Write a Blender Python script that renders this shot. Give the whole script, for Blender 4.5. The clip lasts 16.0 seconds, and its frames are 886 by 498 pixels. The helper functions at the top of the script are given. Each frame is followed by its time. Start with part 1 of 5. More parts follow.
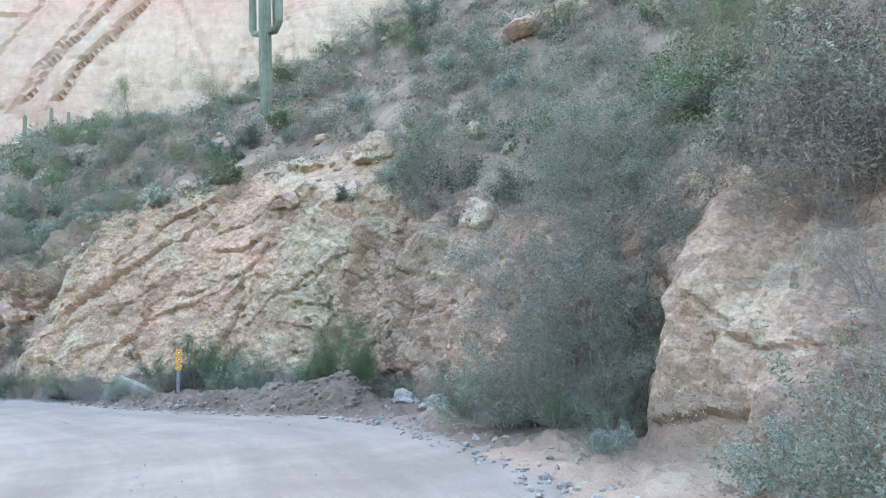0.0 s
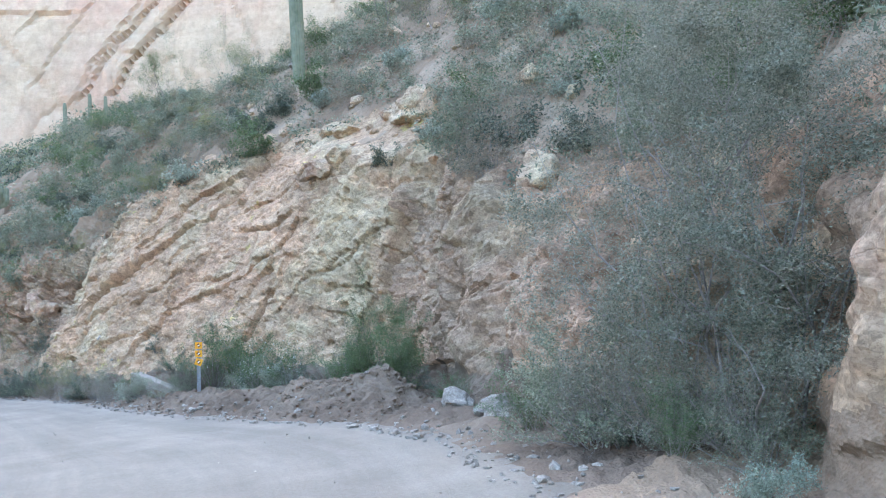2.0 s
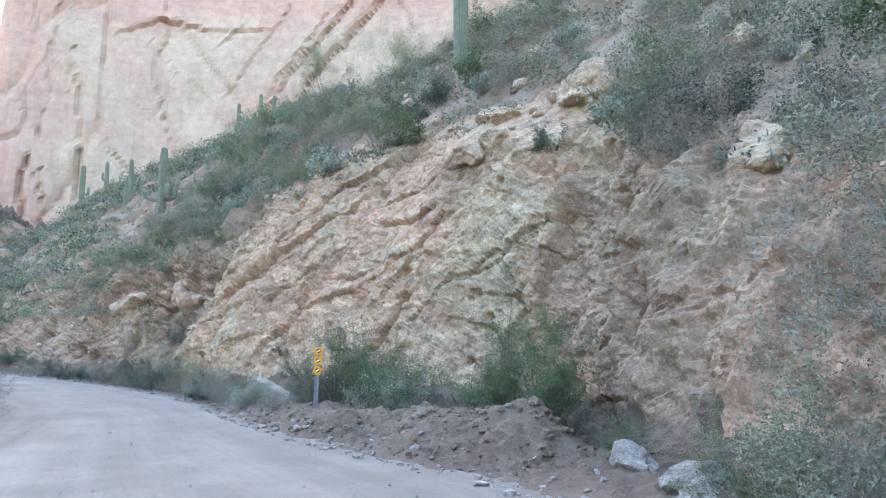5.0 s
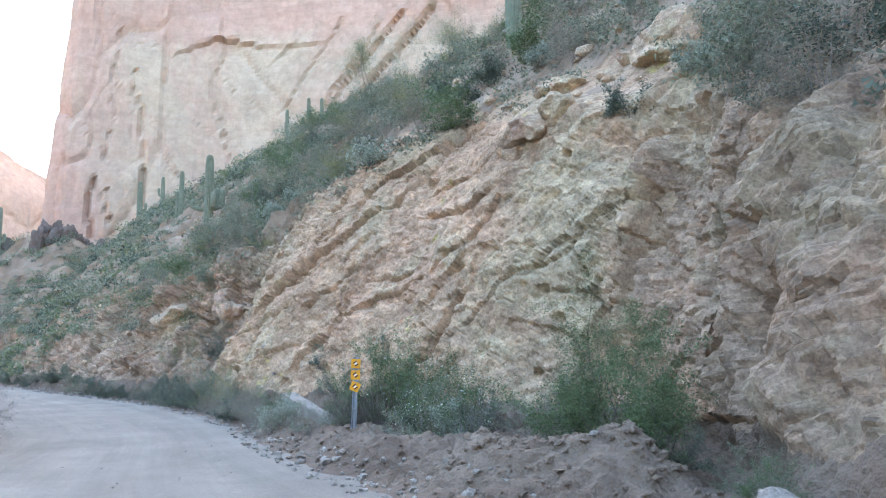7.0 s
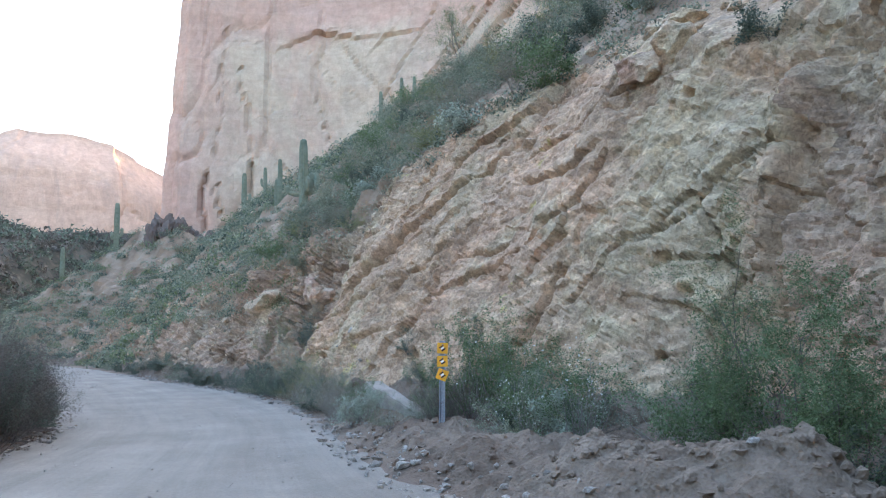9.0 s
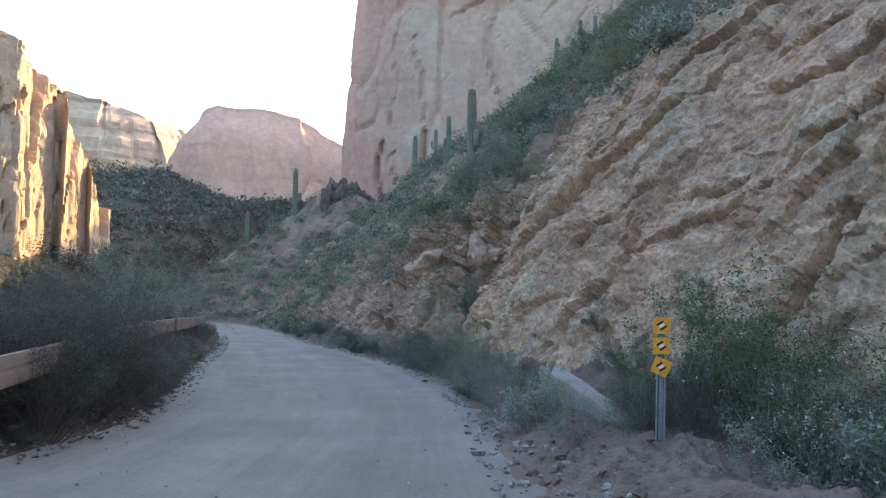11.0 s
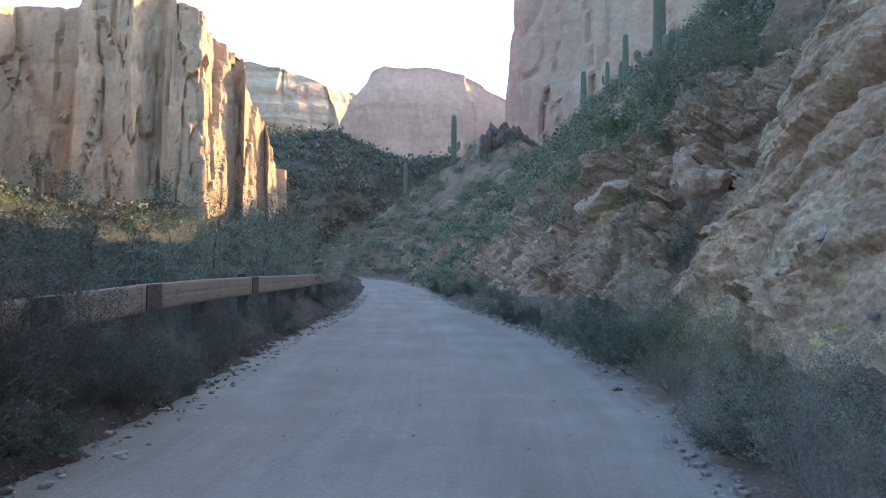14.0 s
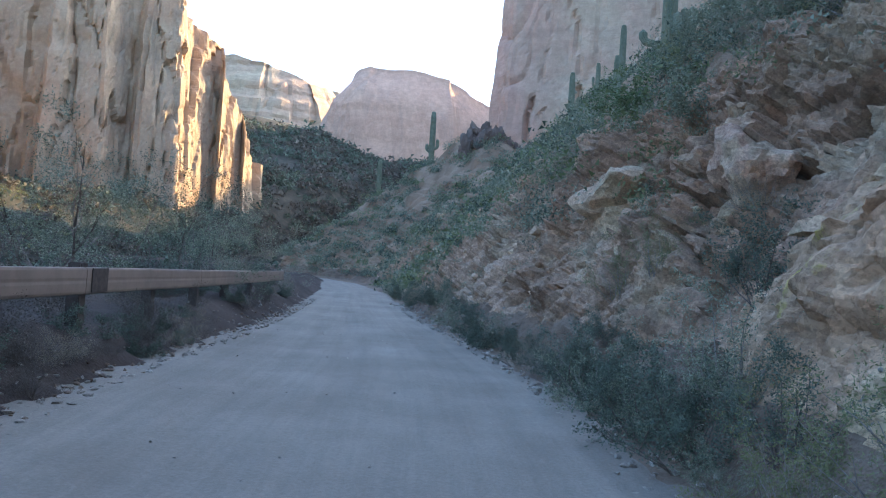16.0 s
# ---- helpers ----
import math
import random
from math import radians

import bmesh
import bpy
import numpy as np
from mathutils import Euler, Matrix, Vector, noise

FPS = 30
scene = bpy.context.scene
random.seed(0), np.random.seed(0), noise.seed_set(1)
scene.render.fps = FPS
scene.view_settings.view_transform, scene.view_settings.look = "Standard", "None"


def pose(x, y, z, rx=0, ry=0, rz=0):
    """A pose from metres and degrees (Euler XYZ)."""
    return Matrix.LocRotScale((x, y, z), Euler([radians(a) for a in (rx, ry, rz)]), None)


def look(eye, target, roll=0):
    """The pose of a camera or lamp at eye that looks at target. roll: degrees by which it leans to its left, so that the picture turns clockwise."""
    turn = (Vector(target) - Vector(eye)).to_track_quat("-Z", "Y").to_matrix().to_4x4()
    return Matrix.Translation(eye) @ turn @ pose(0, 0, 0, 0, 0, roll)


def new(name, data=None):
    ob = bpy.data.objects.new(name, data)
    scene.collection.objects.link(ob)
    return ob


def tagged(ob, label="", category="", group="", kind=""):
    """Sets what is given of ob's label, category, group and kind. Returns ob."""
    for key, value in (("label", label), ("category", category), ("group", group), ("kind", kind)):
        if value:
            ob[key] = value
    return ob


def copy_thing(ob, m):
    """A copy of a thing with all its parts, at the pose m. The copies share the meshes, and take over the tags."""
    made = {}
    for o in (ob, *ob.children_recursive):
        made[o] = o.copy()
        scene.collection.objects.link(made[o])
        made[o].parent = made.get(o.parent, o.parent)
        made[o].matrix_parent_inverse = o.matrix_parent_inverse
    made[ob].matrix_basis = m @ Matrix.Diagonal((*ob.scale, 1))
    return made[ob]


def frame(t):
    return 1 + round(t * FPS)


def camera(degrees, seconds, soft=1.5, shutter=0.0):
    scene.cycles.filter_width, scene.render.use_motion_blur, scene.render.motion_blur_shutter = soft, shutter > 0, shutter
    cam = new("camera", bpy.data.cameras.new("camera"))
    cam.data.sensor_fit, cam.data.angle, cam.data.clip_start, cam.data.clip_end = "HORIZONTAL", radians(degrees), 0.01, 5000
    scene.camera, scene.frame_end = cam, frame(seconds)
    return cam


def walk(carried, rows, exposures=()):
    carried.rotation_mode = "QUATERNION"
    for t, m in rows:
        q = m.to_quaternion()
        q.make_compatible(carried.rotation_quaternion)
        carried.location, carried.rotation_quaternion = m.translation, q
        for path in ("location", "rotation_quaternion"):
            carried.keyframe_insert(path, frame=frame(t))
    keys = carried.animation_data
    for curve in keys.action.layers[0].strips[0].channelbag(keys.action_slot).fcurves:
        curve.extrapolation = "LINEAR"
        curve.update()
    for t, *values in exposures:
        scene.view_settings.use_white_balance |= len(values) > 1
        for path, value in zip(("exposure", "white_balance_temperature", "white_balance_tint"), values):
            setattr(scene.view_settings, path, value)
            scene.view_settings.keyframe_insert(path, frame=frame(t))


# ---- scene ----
cam = camera(61.2, 16.0, soft=1.1)
PATH = [
    (0, (-6.456, -21.064, 1.468), (-5.269, -19.471, 1.701), -2.51),
    (0.5, (-5.881, -20.362, 1.509), (-4.689, -18.769, 1.717), -3.00),
    (1, (-5.386, -19.694, 1.498), (-4.188, -18.114, 1.759), -3.91),
    (1.5, (-4.944, -19.042, 1.505), (-3.832, -17.389, 1.677), -3.82),
    (2, (-4.571, -18.483, 1.521), (-3.505, -16.802, 1.714), -3.95),
    (2.5, (-4.269, -17.913, 1.529), (-3.336, -16.154, 1.711), -2.80),
    (3, (-3.978, -17.344, 1.540), (-3.108, -15.555, 1.748), -1.82),
    (3.5, (-3.722, -16.896, 1.526), (-2.871, -15.101, 1.752), -3.13),
    (4, (-3.487, -16.461, 1.522), (-2.656, -14.664, 1.806), -2.27),
    (4.5, (-3.281, -16.031, 1.509), (-2.557, -14.183, 1.759), -0.46),
    (4.7, (-3.147, -15.839, 1.515), (-2.445, -13.983, 1.762), 0.07),
    (6.8, (-2.050, -13.298, 1.518), (-1.488, -11.402, 1.818), 0.04),
    (7, (-2.016, -13.093, 1.520), (-1.486, -11.185, 1.796), -0.54),
    (7.5, (-1.879, -12.564, 1.536), (-1.407, -10.638, 1.798), -0.59),
    (8, (-1.744, -12.096, 1.512), (-1.308, -10.166, 1.803), 0.03),
    (8.2, (-1.672, -11.933, 1.471), (-1.263, -9.996, 1.757), -0.22),
    (10.3, (-1.297, -9.221, 1.490), (-1.288, -7.230, 1.681), 0.36),
    (10.5, (-1.328, -8.729, 1.500), (-1.358, -6.739, 1.703), 0.81),
    (11, (-1.383, -7.472, 1.491), (-1.576, -5.488, 1.652), 0.66),
    (11.5, (-1.499, -6.237, 1.442), (-1.874, -4.281, 1.615), 0.12),
    (12, (-1.721, -5.089, 1.407), (-2.101, -3.135, 1.598), -0.71),
    (12.5, (-1.935, -3.966, 1.445), (-2.409, -2.023, 1.485), -1.73),
    (13, (-2.043, -2.947, 1.495), (-2.636, -1.039, 1.590), -0.61),
    (13.5, (-2.186, -1.857, 1.487), (-2.695, 0.078, 1.507), 1.81),
    (14, (-2.436, -0.923, 1.447), (-3.062, 0.977, 1.487), 0.59),
    (14.5, (-2.660, 0.115, 1.399), (-3.347, 1.991, 1.497), 1.35),
    (15, (-2.855, 1.207, 1.369), (-3.520, 3.093, 1.407), 2.77),
    (15.5, (-3.105, 2.309, 1.408), (-3.593, 4.245, 1.524), 2.28),
    (16, (-3.358, 3.458, 1.409), (-3.925, 5.375, 1.466), 3.59),
]
EXPOSURES = [(0, 3.6, 6240, 9), (3.5, 3.62, 6230, 10), (4.5, 3.54, 6220, 10), (7, 3.42, 6260, 9.5), (8.2, 3.26, 6200, 9), (10.3, 2.62, 5960, 9), (11, 2.38, 5850, 9), (12, 2.2, 5670, 8), (12.5, 1.98, 5580, 7), (13, 2.12, 5500, 6.5), (14.5, 2.28, 5380, 6), (16, 2.32, 5210, 5.5)]
walk(cam, [(t, look(eye, target, roll)) for t, eye, target, roll in PATH], EXPOSURES)

# ---- light: a low sun behind the cliffs, the road in open shade ----
SUN_BEARING, SUN_ELEVATION = 35.0, 25.0
world = bpy.data.worlds.new("sky")
world.use_nodes = True
scene.world = world
wn = world.node_tree.nodes
sky = wn.new("ShaderNodeTexSky")
sky.sky_type, sky.sun_disc = "NISHITA", False
sky.sun_elevation, sky.sun_rotation = radians(SUN_ELEVATION), radians(SUN_BEARING)
sky.air_density, sky.dust_density, sky.ozone_density = 1.0, 3.0, 1.2
wn["Background"].inputs["Strength"].default_value = 0.15
world.node_tree.links.new(sky.outputs[0], wn["Background"].inputs["Color"])
sun_data = bpy.data.lights.new("sun", "SUN")
sun_data.energy, sun_data.angle, sun_data.color = 3.2, radians(0.5), (1.0, 0.62, 0.24)
sun = new("sun", sun_data)
_b, _e = radians(SUN_BEARING), radians(SUN_ELEVATION)
SUN_WAY = Vector((math.sin(_b) * math.cos(_e), math.cos(_b) * math.cos(_e), math.sin(_e)))
sun.matrix_world = look(SUN_WAY * 900, (0, 0, 0))


# ---- noise, in numpy ----
def hash3(ix, iy, iz, seed):
    h = (ix.astype(np.int64) * 374761393 + iy.astype(np.int64) * 668265263 + iz.astype(np.int64) * 2147483647 + seed * 974711) & 0x7FFFFFFF
    h = ((h ^ (h >> 13)) * 1274126177) & 0x7FFFFFFF
    h = ((h ^ (h >> 16)) * 2246822519) & 0x7FFFFFFF
    return (h ^ (h >> 15)) / 0x7FFFFFFF


def value_noise(p, seed=0):
    """Smooth noise from -1 to 1 at the points p (n, 3)."""
    i = np.floor(p)
    f = p - i
    f = f * f * f * (f * (f * 6 - 15) + 10)
    ix, iy, iz = (i[:, k] for k in range(3))
    out = 0
    for dx in (0, 1):
        wx = f[:, 0] if dx else 1 - f[:, 0]
        for dy in (0, 1):
            wy = f[:, 1] if dy else 1 - f[:, 1]
            for dz in (0, 1):
                wz = f[:, 2] if dz else 1 - f[:, 2]
                out = out + wx * wy * wz * hash3(ix + dx, iy + dy, iz + dz, seed)
    return out * 2 - 1


def fbm(p, octaves=4, seed=0, gain=0.5):
    total, amp = 0, 1.0
    for k in range(octaves):
        total = total + amp * value_noise(p * (2.03 ** k) + 17.3 * k, seed + k)
        amp *= gain
    return total


def cells(p, seed=0):
    """Worley cells: distance to the nearest and next seed, a random number of the cell, and the way from its seed."""
    i = np.floor(p)
    f1 = np.full(len(p), 9.0)
    f2 = np.full(len(p), 9.0)
    cid = np.zeros(len(p))
    way = np.zeros((len(p), 3))
    for dx in (-1, 0, 1):
        for dy in (-1, 0, 1):
            for dz in (-1, 0, 1):
                c = i + (dx, dy, dz)
                j = np.stack([hash3(c[:, 0], c[:, 1], c[:, 2], seed + k) for k in (1, 2, 3)], 1)
                d = p - c - j
                dist = np.sqrt((d * d).sum(1))
                near = dist < f1
                f2 = np.where(near, f1, np.minimum(f2, dist))
                cid = np.where(near, hash3(c[:, 0], c[:, 1], c[:, 2], seed + 7), cid)
                way = np.where(near[:, None], d, way)
                f1 = np.where(near, dist, f1)
    return f1, f2, cid, way


def smooth(a, b, x):
    t = np.clip((x - a) / (b - a), 0, 1)
    return t * t * (3 - 2 * t)


# ---- materials ----
class Mat:
    """A node material with short calls for its nodes."""

    def __init__(self, name, rough=0.9, metal=0.0):
        self.m = bpy.data.materials.new(name)
        self.m.use_nodes = True
        self.t = self.m.node_tree
        self.bsdf = self.t.nodes["Principled BSDF"]
        self.bsdf.inputs["Roughness"].default_value = rough
        self.bsdf.inputs["Metallic"].default_value = metal
        self.bsdf.inputs["Specular IOR Level"].default_value = 0.25

    def node(self, kind, **values):
        n = self.t.nodes.new("ShaderNode" + kind)
        for k, v in values.items():
            n.inputs[k.replace("_", " ")].default_value = v
        return n

    def link(self, a, b):
        self.t.links.new(a, b)

    def coords(self, scale=(1, 1, 1), turn=(0, 0, 0), generated="Object"):
        c = self.node("TexCoord")
        m = self.node("Mapping")
        m.inputs["Scale"].default_value, m.inputs["Rotation"].default_value = scale, turn
        self.link(c.outputs[generated], m.inputs["Vector"])
        return m.outputs[0]

    def noise(self, at, scale, detail=6, rough=0.6, distort=0.0):
        n = self.node("TexNoise", Scale=scale, Detail=detail, Roughness=rough, Distortion=distort)
        self.link(at, n.inputs["Vector"])
        return n.outputs["Fac"]

    def ramp(self, fac, *stops):
        r = self.node("ValToRGB")
        e = r.color_ramp.elements
        while len(e) < len(stops):
            e.new(0.5)
        for el, (pos, col) in zip(e, stops):
            el.position = pos
            el.color = (*col, 1) if len(col) == 3 else (col[0], col[0], col[0], 1)
        self.link(fac, r.inputs[0])
        return r.outputs[0]

    def mix(self, fac, a, b, kind="MIX"):
        n = self.t.nodes.new("ShaderNodeMix")
        n.data_type, n.blend_type = "RGBA", kind
        for sock, v in ((n.inputs[0], fac), (n.inputs[6], a), (n.inputs[7], b)):
            if isinstance(v, (int, float)):
                sock.default_value = v
            elif isinstance(v, tuple):
                sock.default_value = (*v, 1)
            else:
                self.link(v, sock)
        return n.outputs[2]

    def bump(self, height, strength, distance, under=None):
        b = self.node("Bump", Strength=strength, Distance=distance)
        self.link(height, b.inputs["Height"])
        if under:
            self.link(under, b.inputs["Normal"])
        return b.outputs[0]

    def done(self, colour, normal=None):
        if isinstance(colour, tuple):
            self.bsdf.inputs["Base Color"].default_value = (*colour, 1)
        else:
            self.link(colour, self.bsdf.inputs["Base Color"])
        if normal:
            self.link(normal, self.bsdf.inputs["Normal"])
        return self.m


def rock_material(name, dark, mid, light, lichen=0.0, yellow=0.0, scale=1.0, rust=0.0):
    """Weathered rock: broad tints, lichen, pebbly grain and pits."""
    k = Mat(name, 0.93)
    at = k.coords()
    beds = k.coords((1, 0.7, 1.15), (0.42, 0, 0))
    big = k.noise(beds, 0.5 * scale, 8, 0.65, 0.6)
    col = k.ramp(big, (0.34, dark), (0.5, mid), (0.66, light))
    if rust:
        warm = k.noise(k.coords((1, 1, 1), (0.2, 0.5, 0.9)), 0.23 * scale, 6, 0.65, 0.5)
        col = k.mix(k.ramp(warm, (0.50, (0,)), (0.62, (rust,))), col, (0.47, 0.29, 0.185))
    if lichen:
        spots = k.noise(k.coords((1, 1, 1), (0.9, 0.1, 0.4)), 0.30 * scale, 12, 0.70, 0.2)
        col = k.mix(k.ramp(spots, (0.51, (0,)), (0.58, (lichen,))), col, (0.37, 0.335, 0.21))
    if yellow:
        spots = k.noise(k.coords((1, 1, 1), (0.6, 0.3, 1.0)), 0.7 * scale, 10, 0.75)
        col = k.mix(k.ramp(spots, (0.62, (0,)), (0.70, (yellow,))), col, (0.46, 0.40, 0.10))
    wob = k.node("VectorMath")
    wob.operation = "MULTIPLY_ADD"
    wob.inputs[1].default_value = (0.07 / scale, 0.07 / scale, 0.07 / scale)
    shift = k.node("TexNoise", Scale=4 * scale, Detail=3)
    k.link(at, shift.inputs["Vector"])
    k.link(shift.outputs["Color"], wob.inputs[0])
    k.link(beds, wob.inputs[2])
    normal = None
    for size, share, depth in ((1.15, 0.4, 0.0), (3.2, 0.5, 0.06), (9.0, 0.6, 0.04), (25.0, 0.6, 0.018)):
        chip = k.node("TexVoronoi", Scale=size * scale)
        k.link(wob.outputs[0], chip.inputs["Vector"])
        tone = k.node("SeparateColor")
        k.link(chip.outputs["Color"], tone.inputs[0])
        col = k.mix(share, col, k.ramp(tone.outputs[0], (0.0, (0.70, 0.69, 0.67)), (0.5, (1.0, 1.0, 1.0)), (1.0, (1.28, 1.27, 1.24))), "MULTIPLY")
        if depth:
            normal = k.bump(tone.outputs[1], 0.6, depth / scale, normal)
    joints = k.node("TexVoronoi", Scale=1.7 * scale)
    joints.feature = "DISTANCE_TO_EDGE"
    k.link(wob.outputs[0], joints.inputs["Vector"])
    open_joint = k.mix(k.ramp(k.noise(at, 0.9 * scale, 3, 0.5), (0.50, (0,)), (0.58, (1,))), (1.0, 1.0, 1.0), k.ramp(joints.outputs["Distance"], (0.0, (0.0,)), (0.022, (1.0,))))
    col = k.mix(0.32, col, k.ramp(open_joint, (0.0, (0.34, 0.31, 0.29)), (1.0, (1.0, 1.0, 1.0))), "MULTIPLY")
    normal = k.bump(open_joint, 0.4, 0.03 / scale, normal)
    grain = k.noise(at, 15 * scale, 12, 0.85)
    col = k.mix(0.65, col, k.ramp(grain, (0.38, (0.40, 0.37, 0.35)), (0.465, (1.0, 1.0, 1.0)), (0.61, (1.34, 1.33, 1.31))), "MULTIPLY")
    normal = k.bump(grain, 0.7, 0.022 / scale, normal)
    return k.done(col, k.bump(k.noise(at, 40 * scale, 5, 0.8), 0.7, 0.012 / scale, normal))


def dirt_material(name, dark, mid, light, streak=0.0, pebbles=0.5):
    k = Mat(name, 0.97)
    at = k.coords()
    col = k.ramp(k.noise(at, 0.4, 6, 0.6), (0.3, dark), (0.5, mid), (0.7, light))
    grain = k.noise(at, 22, 6, 0.8)
    col = k.mix(0.5, col, k.ramp(grain, (0.3, (0.6, 0.6, 0.6)), (0.7, (1.2, 1.2, 1.2))), "MULTIPLY")
    if streak:
        tracks = k.noise(k.coords((1.6, 0.10, 1), (0, 0, radians(-20))), 2.0, 6, 0.65)
        col = k.mix(streak, col, k.ramp(tracks, (0.35, (0.72, 0.71, 0.7)), (0.65, (1.15, 1.14, 1.13))), "MULTIPLY")
    v = k.node("TexVoronoi", Scale=30)
    k.link(at, v.inputs["Vector"])
    n = k.bump(grain, 0.5, 0.02)
    n = k.bump(v.outputs["Distance"], pebbles, 0.015, n)
    return k.done(col, n)


def cliff_material(name, pale, pink, dark, band=0.05, fine=1.0, layered=0.5, stain=None):
    k = Mat(name, 0.95)
    at = k.coords()
    big = k.noise(k.coords((1, 1, 1.3)), 0.016 * fine, 7, 0.62, 0.9)
    col = k.ramp(big, (0.36, pink), (0.5, pale), (0.62, pink))
    if stain:
        xyz = k.node("SeparateXYZ")
        k.link(at, xyz.inputs[0])
        blur = k.node("MapRange")
        for s, v in zip((1, 2, 3, 4), (stain[0], stain[1], 0.62, 0.22)):
            blur.inputs[s].default_value = v
        k.link(xyz.outputs[0], blur.inputs[0])
        patch = k.noise(k.coords((1, 1, 0.6), (0.5, 0, 0)), 0.03 * fine, 8, 0.7, 1.0)
        high = k.node("MapRange")
        for c, v in zip((1, 2, 3, 4), (86.0, 100.0, 0.0, 0.4)):
            high.inputs[c].default_value = v
        k.link(xyz.outputs[2], high.inputs[0])
        both = k.t.nodes.new("ShaderNodeMath")
        both.use_clamp = True
        k.link(blur.outputs[0], both.inputs[0])
        k.link(high.outputs[0], both.inputs[1])
        add = k.t.nodes.new("ShaderNodeMath")
        k.link(both.outputs[0], add.inputs[0])
        k.link(patch, add.inputs[1])
        col = k.mix(k.ramp(add.outputs[0], (0.72, (0,)), (0.98, (1,))), pale, pink)
    layers = k.noise(k.coords((0.12, 0.12, 1.0)), band * 3 * fine, 7, 0.65, 0.8)
    col = k.mix(layered, col, k.ramp(layers, (0.38, (0.80, 0.72, 0.68)), (0.5, (1.05, 1.03, 1.0)), (0.62, (0.92, 0.82, 0.76))), "MULTIPLY")
    seams = k.node("TexVoronoi", Scale=0.022 * fine)
    seams.feature = "DISTANCE_TO_EDGE"
    wob = k.node("VectorMath")
    wob.inputs[1].default_value = (4 / fine, 4 / fine, 4 / fine)
    wob.operation = "MULTIPLY_ADD"
    wn3 = k.node("TexNoise", Scale=0.06 * fine, Detail=5)
    k.link(at, wn3.inputs["Vector"])
    k.link(wn3.outputs["Color"], wob.inputs[0])
    k.link(k.coords((1, 1, 0.7), (0.5, 0.7, 0)), wob.inputs[2])
    k.link(wob.outputs[0], seams.inputs["Vector"])
    col = k.mix(0.10, col, k.ramp(seams.outputs["Distance"], (0.0, (0.5, 0.45, 0.42)), (0.014, (1.0, 1.0, 1.0))), "MULTIPLY")
    streaks = k.noise(k.coords((1, 1, 0.14)), 0.11 * fine, 10, 0.74, 0.5)
    col = k.mix(k.ramp(streaks, (0.53, (0,)), (0.72, (0.55,))), col, dark)
    spots = k.noise(at, 0.5 * fine, 9, 0.75)
    col = k.mix(0.5, col, k.ramp(spots, (0.32, (0.6, 0.58, 0.56)), (0.68, (1.2, 1.2, 1.2))), "MULTIPLY")
    chip = k.node("TexVoronoi", Scale=0.16 * fine)
    k.link(k.coords((1, 1, 0.45)), chip.inputs["Vector"])
    tone = k.node("SeparateColor")
    k.link(chip.outputs["Color"], tone.inputs[0])
    col = k.mix(0.22, col, k.ramp(tone.outputs[1], (0.0, (0.75, 0.74, 0.73)), (1.0, (1.2, 1.2, 1.2))), "MULTIPLY")
    n = k.bump(streaks, 0.35, 1.6 / fine)
    n = k.bump(layers, layered, 1.5 / fine, n)
    n = k.bump(tone.outputs[0], 0.3, 0.8 / fine, n)
    n = k.bump(k.noise(k.coords((1, 1, 1.4)), 0.5 * fine, 9, 0.8), 0.6, 0.7 / fine, n)
    return k.done(col, n)


def leaf_material(name, dark, light, rough=0.7):
    k = Mat(name, rough)
    g = k.node("NewGeometry")
    o = k.node("ObjectInfo")
    col = k.ramp(g.outputs["Random Per Island"], (0.0, dark), (1.0, light))
    col = k.mix(0.5, col, k.ramp(o.outputs["Random"], (0.0, (0.75, 0.8, 0.75)), (1.0, (1.2, 1.15, 1.1))), "MULTIPLY")
    k.bsdf.inputs["Specular IOR Level"].default_value = 0.2
    tr = k.node("BsdfTranslucent")
    k.link(col, tr.inputs["Color"])
    mixer = k.node("MixShader")
    mixer.inputs[0].default_value = 0.25
    out = k.t.nodes["Material Output"]
    k.link(k.bsdf.outputs[0], mixer.inputs[1])
    k.link(tr.outputs[0], mixer.inputs[2])
    k.link(mixer.outputs[0], out.inputs["Surface"])
    return k.done(col)


def twig_material(name, dark, light):
    k = Mat(name, 0.9)
    col = k.ramp(k.noise(k.coords(), 14, 4, 0.6), (0.3, dark), (0.7, light))
    return k.done(col, k.bump(k.noise(k.coords((3, 3, 0.4)), 40, 3), 0.4, 0.005))


ROCK = rock_material("sandstone_face", (0.268, 0.173, 0.106), (0.372, 0.257, 0.162), (0.435, 0.315, 0.209), 0.4, 0.9, 1.0, 0.45)
BOULDER = rock_material("boulder_rock", (0.30, 0.21, 0.14), (0.41, 0.30, 0.20), (0.49, 0.375, 0.265), 0.45, 0.2, 2.0, 0.2)
REDROCK = rock_material("red_rock", (0.27, 0.17, 0.12), (0.39, 0.26, 0.18), (0.46, 0.34, 0.245), 0.35, 0.0, 2.0)
BROWNROCK = rock_material("brown_conglomerate", (0.205, 0.137, 0.09), (0.288, 0.2, 0.135), (0.355, 0.26, 0.183), 0.25, 0.0, 1.2, 0.5)
PALEROCK = rock_material("pale_rock", (0.17, 0.15, 0.125), (0.25, 0.225, 0.19), (0.32, 0.29, 0.25), 0.0, 0.0, 3.0)


